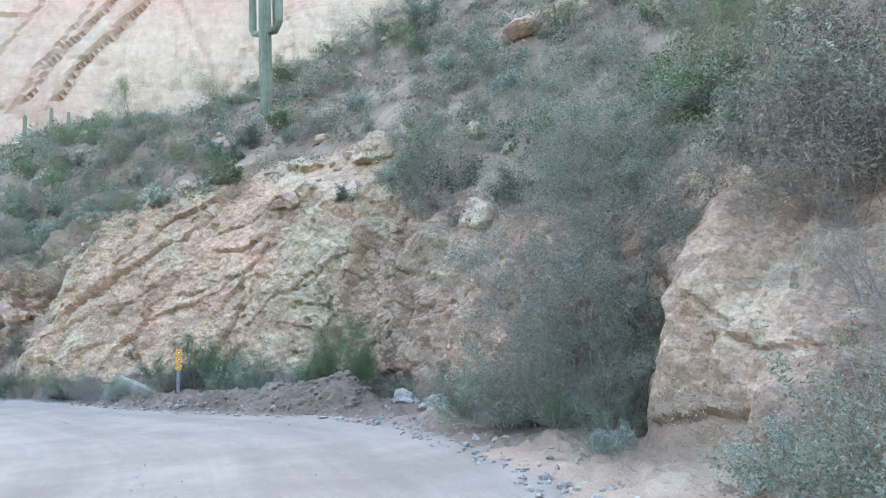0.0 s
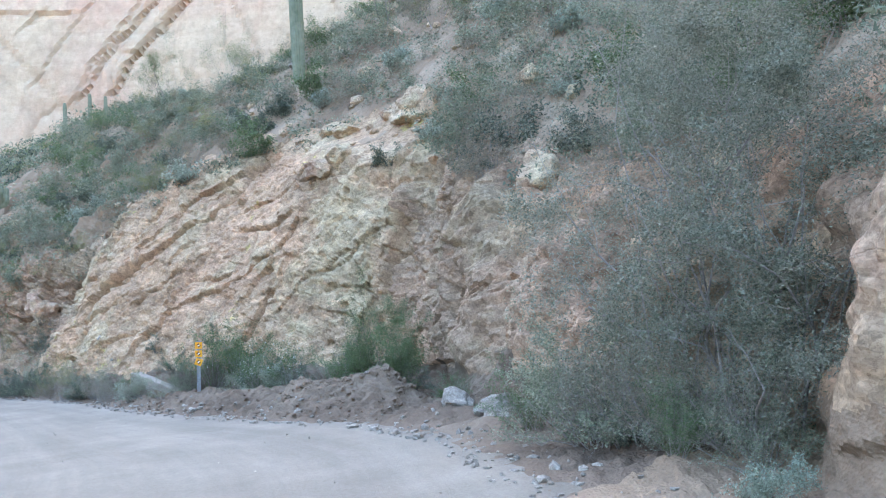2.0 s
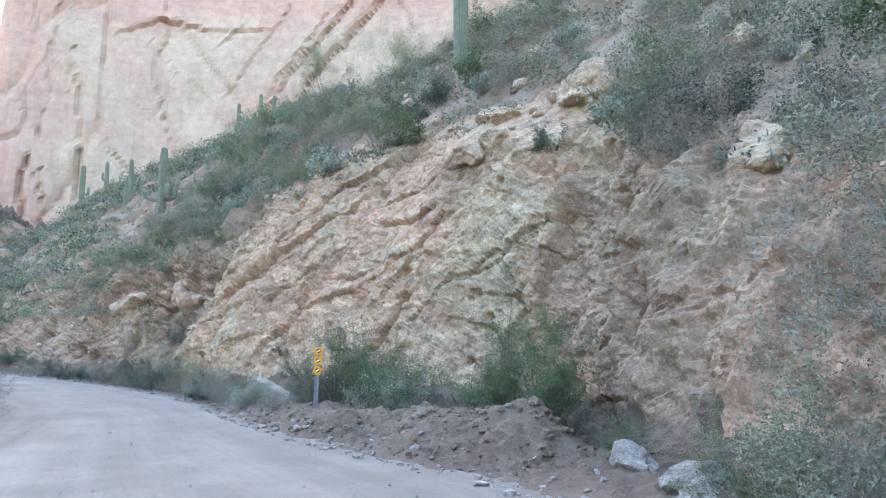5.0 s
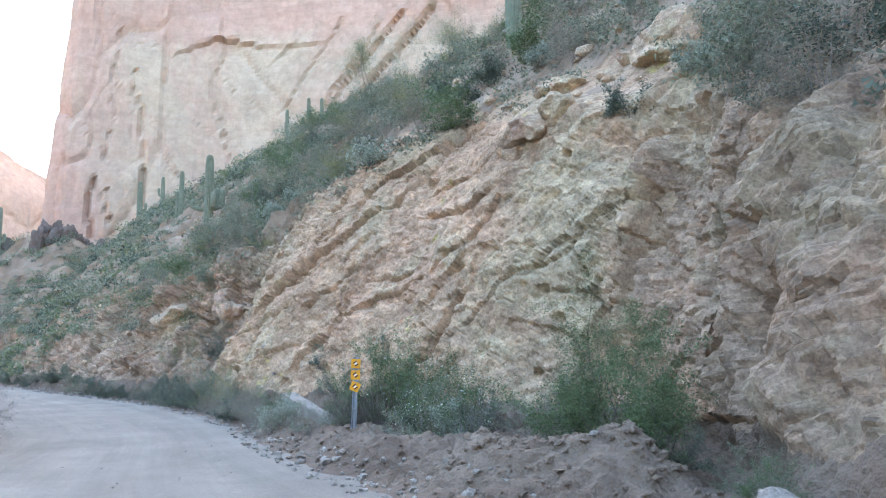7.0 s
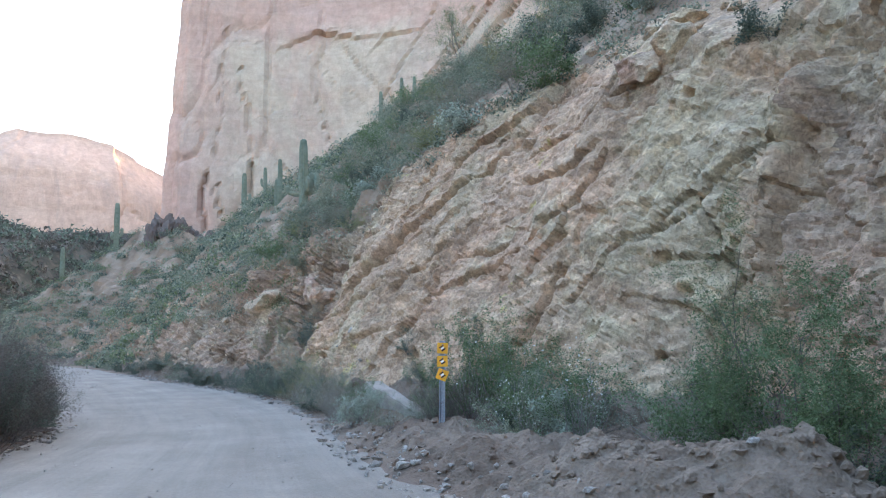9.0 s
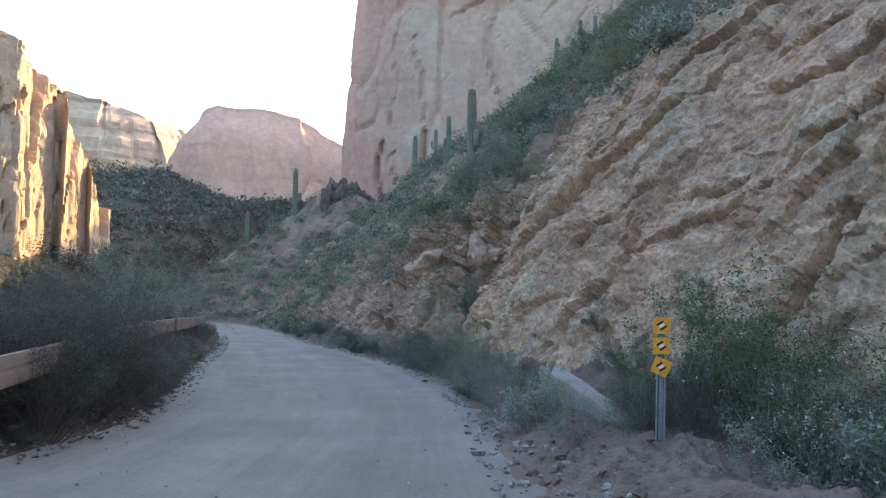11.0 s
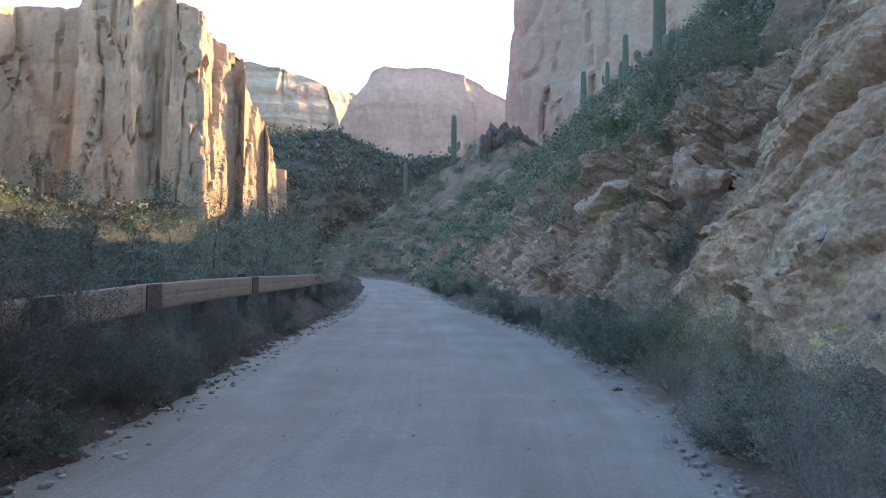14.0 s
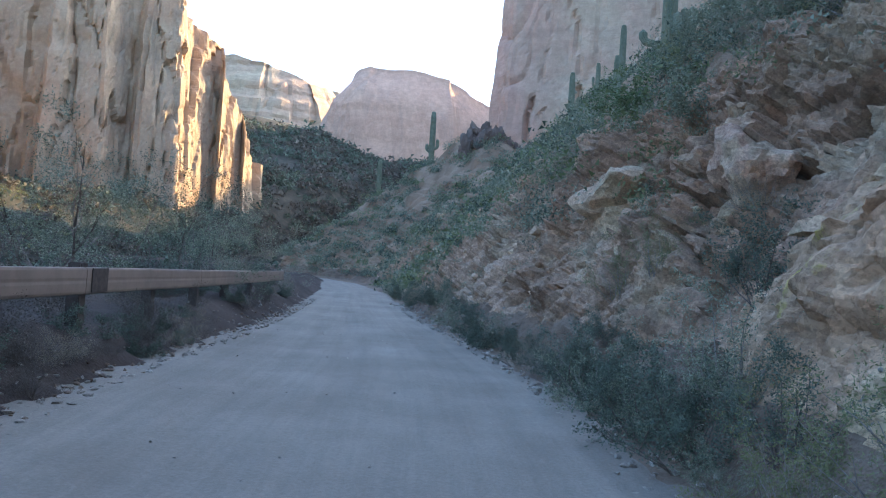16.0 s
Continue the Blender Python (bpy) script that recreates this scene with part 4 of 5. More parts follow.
# bushes along the foot of the rock, by the sign and the slab
for row in [
    ("creosote", 0.6, 0.8, 1.45), ("creosote", 1.05, -0.1, 1.4), ("creosote", 0.2, 1.5, 1.0), ("darkbush", 1.2, -0.9, 1.1), ("brittle", 1.3, -1.9, 1.25), ("greybush", 1.0, -1.4, 1.1),
    ("darkbush", 0.9, 1.8, 0.8), ("greybush", -0.75, 0.35, 0.6), ("brittle", -1.2, 1.6, 1.05), ("drybush", -1.1, 1.4, 0.6),
    ("drybush", -1.55, 3.6, 0.6), ("greybush", -1.55, 4.4, 0.85), ("drybush", -1.5, 2.8, 0.5), ("greybush", -1.9, 5.6, 0.75),
    ("darkbush", 1.7, -1.6, 0.85), ("greybush", 2.4, -2.6, 0.9), ("creosote", 2.1, -4.4, 1.2), ("creosote", 2.6, -5.0, 1.35), ("darkbush", 2.5, -5.6, 0.9),
    ("greybush", 2.9, -6.6, 0.6), ("creosote", 2.5, -7.4, 0.5), ("creosote", 1.6, -10.6, 0.85), ("drybush", 2.0, -11.6, 1.1), ("darkbush", 1.4, -12.6, 0.7),
    ("greybush", 2.4, -10.2, 1.0), ("brittle", 0.4, -14.9, 0.7), ("creosote", 0.9, -13.6, 0.6),
    ("brittle", -0.45, -17.5, 1.0), ("greybush", -0.2, -18.4, 1.25), ("drybush", 0.4, -18.6, 1.3), ("drybush", -0.6, -19.3, 1.2), ("greybush", -0.9, -18.5, 1.5), ("greybush", 2.7, -15.9, 1.5), ("drybush", 2.5, -16.5, 1.5), ("greybush", 3.0, -16.7, 1.6), ("drybush", 2.3, -15.6, 1.0), ("drybush", -0.95, -18.9, 1.5),
    ("darkbush", 0.25, 2.2, 0.8), ("darkbush", 0.15, 3.2, 0.75), ("thornbush", 0.35, 1.2, 0.8), ("thornbush", 0.1, 0.9, 0.7), ("darkbush", -0.1, 4.2, 0.7), ("greybush", -0.2, 0.9, 0.55), ("thornbush", 0.45, 0.2, 0.7), ("drybush", 0.0, 1.6, 0.7),
    ("goldbush", -2.45, 7.3, 1.0), ("goldbush", -2.2, 6.4, 0.9), ("drybush", -2.3, 6.0, 0.8), ("darkbush", -2.85, 8.7, 0.95), ("goldbush", -2.9, 8.0, 0.8),
    ("drybush", -1.65, 4.2, 0.8), ("drybush", -1.7, 5.0, 0.95), ("greybush", -1.75, 5.2, 1.0), ("drybush", -1.6, 3.2, 0.65), ("creosote", -1.1, 2.6, 0.6),
    ("darkbush", -3.75, 10.3, 1.25), ("darkbush", -3.35, 9.5, 1.1), ("greybush", -3.1, 10.1, 1.2), ("darkbush", -2.7, 11.2, 1.2), ("greybush", -4.3, 11.6, 0.9), ("darkbush", -4.6, 12.6, 1.1),
    ("greybush", 1.7, -13.0, 1.2), ("drybush", 1.5, -12.1, 1.2), ("drybush", 1.5, -13.9, 1.25), ("greybush", 1.2, -14.3, 0.8), ("greybush", 1.9, -13.6, 1.5), ("greybush", 1.3, -12.2, 1.4), ("greybush", 1.7, -11.6, 1.5), ("drybush", 1.4, -13.2, 1.4), 
]:
    kind, x, y, *rest = row
    bush(kind, x + (0.3 if 6 < y < 14 else 0), y, *rest)
# shrubs of the ledges and the rim
for row in [
    ("palo", 4.6, -15.4, 1.6), ("palo", 5.6, -14.2, 1.7), ("greybush", 9.2, -11.0, 1.4), ("drybush", 2.7, -17.0, 1.1), ("greybush", 2.9, -16.0, 0.7), ("brittle", 3.7, -15.2, 0.8), ("creosote", 6.4, -11.8, 1.3), ("greybush", 8.3, -9.1, 1.7),
    ("greybush", 7.2, -5.9, 1.5), ("greybush", 8.8, -5.8, 1.2), ("greybush", 9.6, -6.6, 1.5), ("greybush", 9.2, -3.4, 1.6), ("greybush", 8.6, -1.5, 1.8), ("greybush", 6.9, -2.1, 1.3), ("palo", 9.0, 2.3, 2.4), ("palo", 9.6, 6.8, 2.5),
    ("greybush", 7.8, 6.6, 1.7), ("greybush", 6.6, 1.2, 1.2), ("greybush", 10.8, 0.2, 1.6), ("greybush", 5.3, 8.4, 1.4), ("palo", 4.1, 20.7, 2.6), ("creosote", 0.8, 22.2, 1.1), ("greybush", 1.4, 36.8, 2.2), ("greybush", 11.2, -5.0, 1.5),
    ("drybush", 1.5, -17.5, 1.5), ("drybush", 0.9, -17.9, 1.2), ("drybush", 1.7, -17.0, 1.4), ("drybush", 2.2, -17.6, 1.7), ("thornbush", 2.0, -17.2, 1.3), ("greybush", 2.6, -18.0, 1.4), ("thornbush", 1.4, -18.0, 1.2), ("drybush", 2.0, -18.4, 1.5), ("greybush", 5.6, 10.8, 1.6), ("palo", 5.6, 15.4, 2.3), ("darkbush", 1.7, 24.1, 1.1), ("greybush", 3.1, 18.3, 1.5), ("greybush", 4.3, 16.8, 1.5),
    ("greybush", 5.2, -3.9, 1.5), ("greybush", 5.8, -3.2, 1.4), ("greybush", 5.6, -3.7, 1.4), ("drybush", 5.0, -5.9, 1.6), ("drybush", 5.8, -5.2, 1.7), ("drybush", 5.1, -4.3, 1.0), ("drybush", 4.8, -5.6, 1.0), ("darkbush", 4.9, -4.9, 0.9), ("brittle", 5.3, -2.8, 0.9),
     ("drybush", 6.5, 5.0, 1.2), ("drybush", 5.3, 7.4, 1.1), ("greybush", 6.6, 3.2, 1.4), ("darkbush", 4.4, -2.0, 0.8), ("darkbush", 2.1, 12.0, 0.8), ("greybush", 6.2, -9.4, 1.5), ("drybush", 4.6, -9.6, 1.2), ("darkbush", 5.4, -8.2, 1.0),
    ("greybush", 4.9, -12.6, 1.3), ("drybush", 7.6, -13.0, 1.8), ("greybush", 7.0, -15.6, 1.7), ("palo", 8.4, -14.2, 2.2), ("drybush", 5.2, -17.4, 1.6), ("greybush", 4.0, -18.4, 1.4), ("drybush", 3.2, -17.2, 1.6), ("greybush", 3.0, -15.6, 1.2), ("palo", 4.2, -17.5, 1.8), ("drybush", 2.6, -16.4, 1.0), ("thornbush", 3.6, -16.4, 1.3), ("drybush", 4.4, -16.6, 1.5),
    ("goldbush", -4.0, 15.4, 0.9), ("goldbush", -3.5, 14.6, 0.8), ("darkbush", -4.1, 14.7, 0.65), ("darkbush", -4.0, 17.2, 0.75), ("drybush", -2.2, 13.4, 0.7), ("darkbush", -3.2, 19.5, 0.8),
    ("darkbush", -3.6, 11.4, 0.75), ("darkbush", -4.2, 12.6, 0.95), ("greybush", -3.4, 10.4, 0.6), ("darkbush", -5.4, 15.0, 0.7), ("darkbush", -6.5, 17.0, 0.75), ("darkbush", -7.4, 19.4, 0.85),
    ("greybush", -8.2, 20.8, 0.8), ("darkbush", -9.6, 24.5, 0.9), ("darkbush", -11.2, 27.8, 0.9), ("drybush", -4.9, 13.8, 0.6), ("darkbush", -13.4, 32, 1.0), ("greybush", -15.4, 37, 1.0),
]:
    bush(*row)
# a fringe of low dark shrubs along the foot of the far rock
for k in range(34):
    y = 5.2 + 0.72 * k + rng_b.uniform(-0.3, 0.3)
    bush(rng_b.choice(("darkbush", "darkbush", "greybush", "drybush")), float(edge_r(y)) + rng_b.uniform(0.35, 0.9), y, rng_b.uniform(0.45, 0.85), tall=0.85)
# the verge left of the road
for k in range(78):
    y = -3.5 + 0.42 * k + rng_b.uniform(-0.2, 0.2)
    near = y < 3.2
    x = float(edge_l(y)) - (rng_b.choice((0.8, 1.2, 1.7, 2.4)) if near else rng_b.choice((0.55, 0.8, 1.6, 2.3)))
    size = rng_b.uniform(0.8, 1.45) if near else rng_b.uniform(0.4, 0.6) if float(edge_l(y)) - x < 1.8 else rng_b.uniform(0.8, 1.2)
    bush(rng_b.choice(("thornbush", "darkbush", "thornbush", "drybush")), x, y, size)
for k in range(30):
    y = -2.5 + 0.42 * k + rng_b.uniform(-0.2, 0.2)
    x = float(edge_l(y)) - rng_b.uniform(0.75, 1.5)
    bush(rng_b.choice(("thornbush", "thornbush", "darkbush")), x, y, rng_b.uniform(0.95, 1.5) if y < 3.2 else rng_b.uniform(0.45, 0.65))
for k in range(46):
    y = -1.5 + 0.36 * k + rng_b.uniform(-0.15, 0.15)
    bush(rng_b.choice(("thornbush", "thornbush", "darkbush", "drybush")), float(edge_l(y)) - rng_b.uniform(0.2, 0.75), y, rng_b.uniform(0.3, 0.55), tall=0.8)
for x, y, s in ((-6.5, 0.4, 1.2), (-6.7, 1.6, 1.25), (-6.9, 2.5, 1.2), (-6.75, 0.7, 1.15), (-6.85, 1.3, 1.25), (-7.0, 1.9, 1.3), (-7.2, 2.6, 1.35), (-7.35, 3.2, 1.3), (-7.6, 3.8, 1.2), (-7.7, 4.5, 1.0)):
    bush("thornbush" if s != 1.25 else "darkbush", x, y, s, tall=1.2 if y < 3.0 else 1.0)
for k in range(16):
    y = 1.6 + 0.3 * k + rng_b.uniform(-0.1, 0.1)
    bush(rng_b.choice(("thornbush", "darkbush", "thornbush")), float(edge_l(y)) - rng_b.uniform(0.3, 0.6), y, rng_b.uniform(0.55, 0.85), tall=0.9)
# the open slope
SPREAD = []
for k in range(5200):
    y = rng_b.uniform(-22, 34)
    x = float(np.interp(y, CREST_Y, CREST_X)) + 3 - rng_b.random() * 22
    z = hill_z(x, y)
    rim_here = float(np.interp(y, [-22, -9, -4, 0, 3, 8, 12, 18, 40], [3.2, 4.2, 5.6, 8.2, 7.8, 6.6, 5.6, 2.6, 2.0]))
    if x - float(edge_r(y)) < 3 or x > 24 or z < rim_here or (abs(y + 0.8) < 1.6 and x < 7.2) or (y > 25 and x < 0):
        continue
    if any((x - a) ** 2 + (y - b) ** 2 < 0.55 for a, b in SPREAD):
        continue
    SPREAD.append((x, y))
    if len(SPREAD) > 330:
        break
for k in range(900):
    y, x = rng_b.uniform(-15, 0), rng_b.uniform(4.5, 15)
    if hill_z(x, y) > float(np.interp(y, [-15, -9, -4, 0], [3.4, 4.2, 5.6, 8.0])) and not any((x - a) ** 2 + (y - b) ** 2 < 0.4 for a, b in SPREAD) and math.hypot(x - 6.2, y + 0.6) > 1.5:
        SPREAD.append((x, y))
    if len(SPREAD) > 440:
        break
for x, y in SPREAD:
    bush(rng_b.choice(("greybush", "greybush", "greybush", "creosote", "greybush", "drybush", "brittle", "goldbush", "darkbush", "drybush")), x, y, rng_b.uniform(0.7, 1.6), tall=rng_b.uniform(0.7, 1.05))


# ---- trees ----
def tree(name, seed, x, y, label, z=None, **how):
    z = land_z(x, y) if z is None else z
    return plant(name, seed, pose(x, y, z - 0.1), label, "tree", **how)


tree("mesquite_tree", 41, 2.6, -12.9, "big grey-green mesquite tree with drooping tangled twigs", reach=2.9, stems=26, height=6.4, spread=0.75, up=0.8, steps=7, kids=(1.5, 1.0, 0.5), shrink=0.5,
     radius=0.018, bend=0.2, lift=-0.01, leaves=95000, leaf=(0.034, 0.014), green=LEAF_SAGE, wood=PALETWIG, droop=0.3, foot=0.45, inner=1, scatter=0.06)
tree("mesquite_tree", 43, 2.2, -13.9, "grey-green mesquite with hanging bare twigs beside a boulder", reach=2.1, stems=14, height=5.0, spread=0.6, up=0.8, steps=7, kids=(1.5, 1.0, 0.5), shrink=0.5,
     radius=0.018, bend=0.2, lift=-0.03, leaves=34000, leaf=(0.038, 0.015), green=LEAF_SAGE, wood=PALETWIG, droop=0.4, foot=0.25, inner=1, scatter=0.06)
for k, (x, y, h) in enumerate([(1.9, -12.3, 3.0), (2.0, -13.3, 3.2), (2.6, -11.9, 3.4)]):
    tree("mesquite_tree", 44 + k, x, y, "low grey-green mesquite with twigs hanging to the ground", reach=1.7, stems=18, height=h, spread=0.8, up=0.75, steps=6, kids=(1.8, 1.3), shrink=0.5,
         radius=0.010, bend=0.2, lift=-0.03, leaves=19000, leaf=(0.038, 0.015), green=LEAF_SAGE, wood=PALETWIG, droop=0.35, foot=0.35, scatter=0.06, sides=4)
tree("palo_verde_tree", 47, 2.5, -4.7, "young airy palo verde tree against the rock", reach=1.25, stems=9, height=2.9, spread=0.5, up=1.0, steps=7, kids=(1.6, 1.2, 0.5), shrink=0.45,
     radius=0.014, bend=0.2, lift=0.01, leaves=13000, leaf=(0.022, 0.008), green=LEAF_GREEN, wood=BARK, inner=1, scatter=0.05, foot=0.15, clump=1.0)
tree("palo_verde_tree", 48, 2.35, -5.3, "low dense green palo verde with drooping twigs against the rock", reach=0.95, stems=16, height=1.9, spread=0.8, up=0.7, steps=6, kids=(1.7, 1.2), shrink=0.5,
     radius=0.01, bend=0.2, lift=-0.01, leaves=22000, leaf=(0.026, 0.011), green=LEAF_GREEN, wood=BARK, inner=1, scatter=0.05, foot=0.2, droop=0.2, clump=1.0)
for k, (x, y, h) in enumerate([(-11.8, 9.5, 2.9), (-12.8, 13.5, 3.4), (-14.6, 17.0, 3.8), (-16.0, 21.5, 4.0), (-18.5, 26.0, 4.2), (-20.5, 31.0, 4.2), (-24.5, 36.0, 4.6), (-13.0, 4.5, 2.6), (-17.5, 10.0, 3.6), (-21, 17, 4.0)]):
    tree("mesquite_tree", 60 + k % 3, x, y, "bare-twigged mesquite tree below the road", z=float(valley(np.array([x]), np.array([y]))[0]), stems=9, height=h, spread=0.8, up=0.8, steps=6, kids=(1.5, 1.1, 0.4), shrink=0.5,
         radius=0.035, bend=0.15, lift=0.0, sides=2, leaves=9500, leaf=(0.048, 0.02), green=LEAF_GREY if k % 3 else LEAF_DARK, wood=BARK, foot=0.3, inner=1, scatter=0.08)


# ---- flowering bushes by the marker ----
for k, (x, y, s) in enumerate([(1.35, -2.5, 1.15), (0.95, 0.2, 1.2), (1.0, -1.3, 1.0)]):
    broom = plant("desert_broom", 811 + k, pose(x, y, land_z(x, y), 0, 0, 70 * k), "green desert broom with clumps of white flowers", "bush", "desert shrubs", stems=26, height=1.15 * s, spread=0.6, up=0.9, kids=(1.2, 0.5),
                  leaves=4200, leaf=(0.032, 0.014), green=LEAF_GREEN, scatter=0.04, flowers=130 if k != 1 else 70, sides=4)


# ---- saguaros ----
SAGUARO = Mat("saguaro_skin", 0.75)
_at = SAGUARO.coords()
SAGUARO = SAGUARO.done(SAGUARO.ramp(SAGUARO.noise(_at, 3, 5, 0.6), (0.3, (0.14, 0.16, 0.10)), (0.7, (0.23, 0.245, 0.17))), SAGUARO.bump(SAGUARO.noise(_at, 40, 3), 0.4, 0.01))


def ribbed(points, radii, ribs=16, depth=0.16):
    """A ribbed column along a bent line, closed with a round tip."""
    bm = bmesh.new()
    pts = [Vector(p) for p in points]
    rings = []
    n = ribs * 2
    for k, (p, r) in enumerate(zip(pts, radii)):
        d = (pts[min(k + 1, len(pts) - 1)] - pts[max(k - 1, 0)]).normalized()
        u = d.cross(Vector((0.3, 1, 0.05))).normalized()
        v = d.cross(u)
        rings.append([bm.verts.new(p + (u * math.cos(t) + v * math.sin(t)) * r * (1 - depth * (j % 2))) for j in range(n) for t in [2 * math.pi * j / n]])
    for a, b in zip(rings, rings[1:]):
        for j in range(n):
            bm.faces.new((a[j], a[(j + 1) % n], b[(j + 1) % n], b[j]))
    bm.faces.new(rings[-1])
    return bm


def column(height, radius, n=10):
    zs = [height * k / n for k in range(n)] + [height - radius * 0.35, height - radius * 0.05, height]
    rs = [radius * (0.8 + 0.25 * math.sin(math.pi * min(1, 0.15 + 0.75 * k / n))) for k in range(n)] + [radius * 0.72, radius * 0.4, radius * 0.1]
    return [(0, 0, z) for z in zs], rs


def saguaro(x, y, height, radius, arms=(), z=None, lean=(0, 0), label="tall ribbed green saguaro cactus"):
    z = land_z(x, y) if z is None else z
    ob = empty("saguaro", pose(x, y, z - 0.15, lean[0], lean[1], 0), label, "cactus", "saguaros on the slope")
    part("trunk", ribbed(*column(height, radius)), SAGUARO, ob)
    for turn, at, out, up in arms:
        c, s = math.cos(radians(turn)), math.sin(radians(turn))
        line = [(0, 0, at), (c * out * 0.5, s * out * 0.5, at - 0.05), (c * out * 0.9, s * out * 0.9, at + 0.08)]
        line += [(c * out, s * out, at + 0.25 + up * k / 5) for k in range(6)]
        rr = radius * 0.62
        line += [(c * out, s * out, at + 0.25 + up + rr * 0.6)]
        part("arm", ribbed(line, [rr * 0.8, rr * 0.85, rr * 0.9] + [rr] * 5 + [rr * 0.8, rr * 0.2], 12), SAGUARO, ob)
    return ob


saguaro(6.7, 9.2, 7.2, 0.27, ((20, 4.0, 0.7, 2.2), (-75, 3.8, 1.0, 2.4), (105, 3.9, 0.85, 2.0)), label="very tall saguaro with upturned arms above the rock")
saguaro(-3.6, 29.5, 12.75 - hill_z(-3.6, 29.5), 0.24, ((-15, 9.75 - hill_z(-3.6, 29.5), 0.75, 0.75), (20, 9.8 - hill_z(-3.6, 29.5), 0.5, 0.8), (-60, 9.75 - hill_z(-3.6, 29.5), 0.5, 0.5), (175, 9.7 - hill_z(-3.6, 29.5), 0.85, 0.15)), label="thick saguaro with a cluster of short arms")
for x, y, h, r, arms in [(-12.1, 70.7, 4.6, 0.27, ((0, 1.5, 0.6, 0.5),)), (-26.8, 76.4, 5.6, 0.3, ((10, 1.8, 0.55, 0.6), (190, 1.5, 0.5, 0.4))), (-6.3, 44.0, 2.8, 0.17, ()), (-6.0, 43.2, 3.5, 0.17, ()),
                         (-9.6, 68.0, 3.2, 0.2, ((170, 1.2, 0.4, 0.5),)), (1.2, 40.0, 2.6, 0.14, ()), (2.4, 36.5, 2.4, 0.13, ()), (-33, 78, 4.0, 0.25, ()), (2.9, 33.0, 2.2, 0.12, ())]:
    saguaro(x, y, h, r, arms)


# ---- boulders ----
def stone(name, seed, m, size, material, label, group="", rough=0.5, detail=4, category="rock"):
    rng = np.random.default_rng(seed)
    bm = bmesh.new()
    bmesh.ops.create_icosphere(bm, subdivisions=detail, radius=1.0)
    v = np.array([tuple(w.co) for w in bm.verts])
    for _ in range(9):
        n = rng.normal(0, 1, 3)
        n /= np.linalg.norm(n)
        cut = rng.uniform(0.55, 0.85)
        over = np.maximum(v @ n - cut, 0)
        v -= over[:, None] * n * 0.92
    v += (fbm(v * 1.3 + seed, 4, seed)[:, None] * rough * 0.6) * v
    v = v * np.array(size)
    for w, c in zip(bm.verts, v):
        w.co = c
    me = bpy.data.meshes.new(name)
    bm.to_mesh(me)
    bm.free()
    me.materials.append(material)
    ob = new(name, me)
    ob.matrix_world = m
    return tagged(ob, label, category, group)


def boulder(x, y, size, seed, material, label, z=None, turn=0, sink=0.3, tilt=0):
    z = land_z(x, y) if z is None else z
    return stone("boulder", seed, pose(x, y, z + size[2] * (1 - 2 * sink) * 0.5, tilt, 0, turn), size, material, label)


boulder(6.2, -0.6, (0.72, 0.74, 0.68), 3, BOULDER, "rounded buff boulder with lichen perched on the slope", sink=0.45)
boulder(3.5, 0.25, (0.46, 0.58, 0.36), 4, REDROCK, "angular red-brown block on the rim of the face", z=max(5.5, hill_z(3.5, 0.25)), sink=0.2, turn=20)
boulder(3.75, -0.35, (0.4, 0.42, 0.36), 5, BOULDER, "angular lichen-grey block on the rim of the face", sink=0.15)
boulder(5.1, 1.8, (0.5, 0.45, 0.32), 6, BOULDER, "flat grey block on the rim of the face")
boulder(5.0, 2.7, (0.35, 0.5, 0.3), 7, BOULDER, "cracked grey block on the rim of the face")
boulder(5.9, 0.5, (0.3, 0.28, 0.22), 8, REDROCK, "small tan block beside a shrub")
boulder(2.1, -8.1, (0.30, 0.36, 0.24), 9, PALEROCK, "pale grey fallen rock at the edge of the road", sink=0.5)
boulder(2.2, -9.1, (0.36, 0.3, 0.22), 10, PALEROCK, "pale broken rock at the edge of the road", sink=0.5)
boulder(1.7, -9.7, (0.2, 0.26, 0.15), 11, PALEROCK, "small pale rock at the edge of the road")
boulder(1.9, -16.1, (0.16, 0.17, 0.17), 12, BOULDER, "small knob of rock on a bulging outcrop", z=hill_z(1.9, -16.1))
boulder(-4.2, 17.5, (0.75, 1.2, 0.75), 13, BOULDER, "pale jutting rock outcrop beside the road", z=2.9, sink=0.5, turn=30)
boulder(-2.2, 14.6, (0.6, 0.8, 0.7), 14, REDROCK, "orange weathered outcrop above the road", sink=0.5)
boulder(7.4, 9.8, (0.7, 0.5, 0.3), 15, PALEROCK, "pale low rocks at the foot of a saguaro")
boulder(0.25, -17.7, (0.55, 0.85, 0.75), 21, BROWNROCK, "rounded brown rock at the foot of a bulging outcrop", sink=0.45, turn=15)
boulder(11.4, -2.4, (0.7, 1.3, 0.5), 17, REDROCK, "tan broken ledge of rock between shrubs of the slope", sink=0.4)
boulder(12.4, -4.0, (0.5, 0.9, 0.45), 18, BOULDER, "pale broken ledge of rock between shrubs of the slope", sink=0.4)
boulder(4.9, -7.3, (0.5, 0.55, 0.42), 19, BOULDER, "cream knob of rock under a shrub on the rim", sink=0.3)
boulder(7.3, -4.4, (0.4, 0.4, 0.34), 16, BOULDER, "tan block among dry shrubs")
rng_c = random.Random(12)
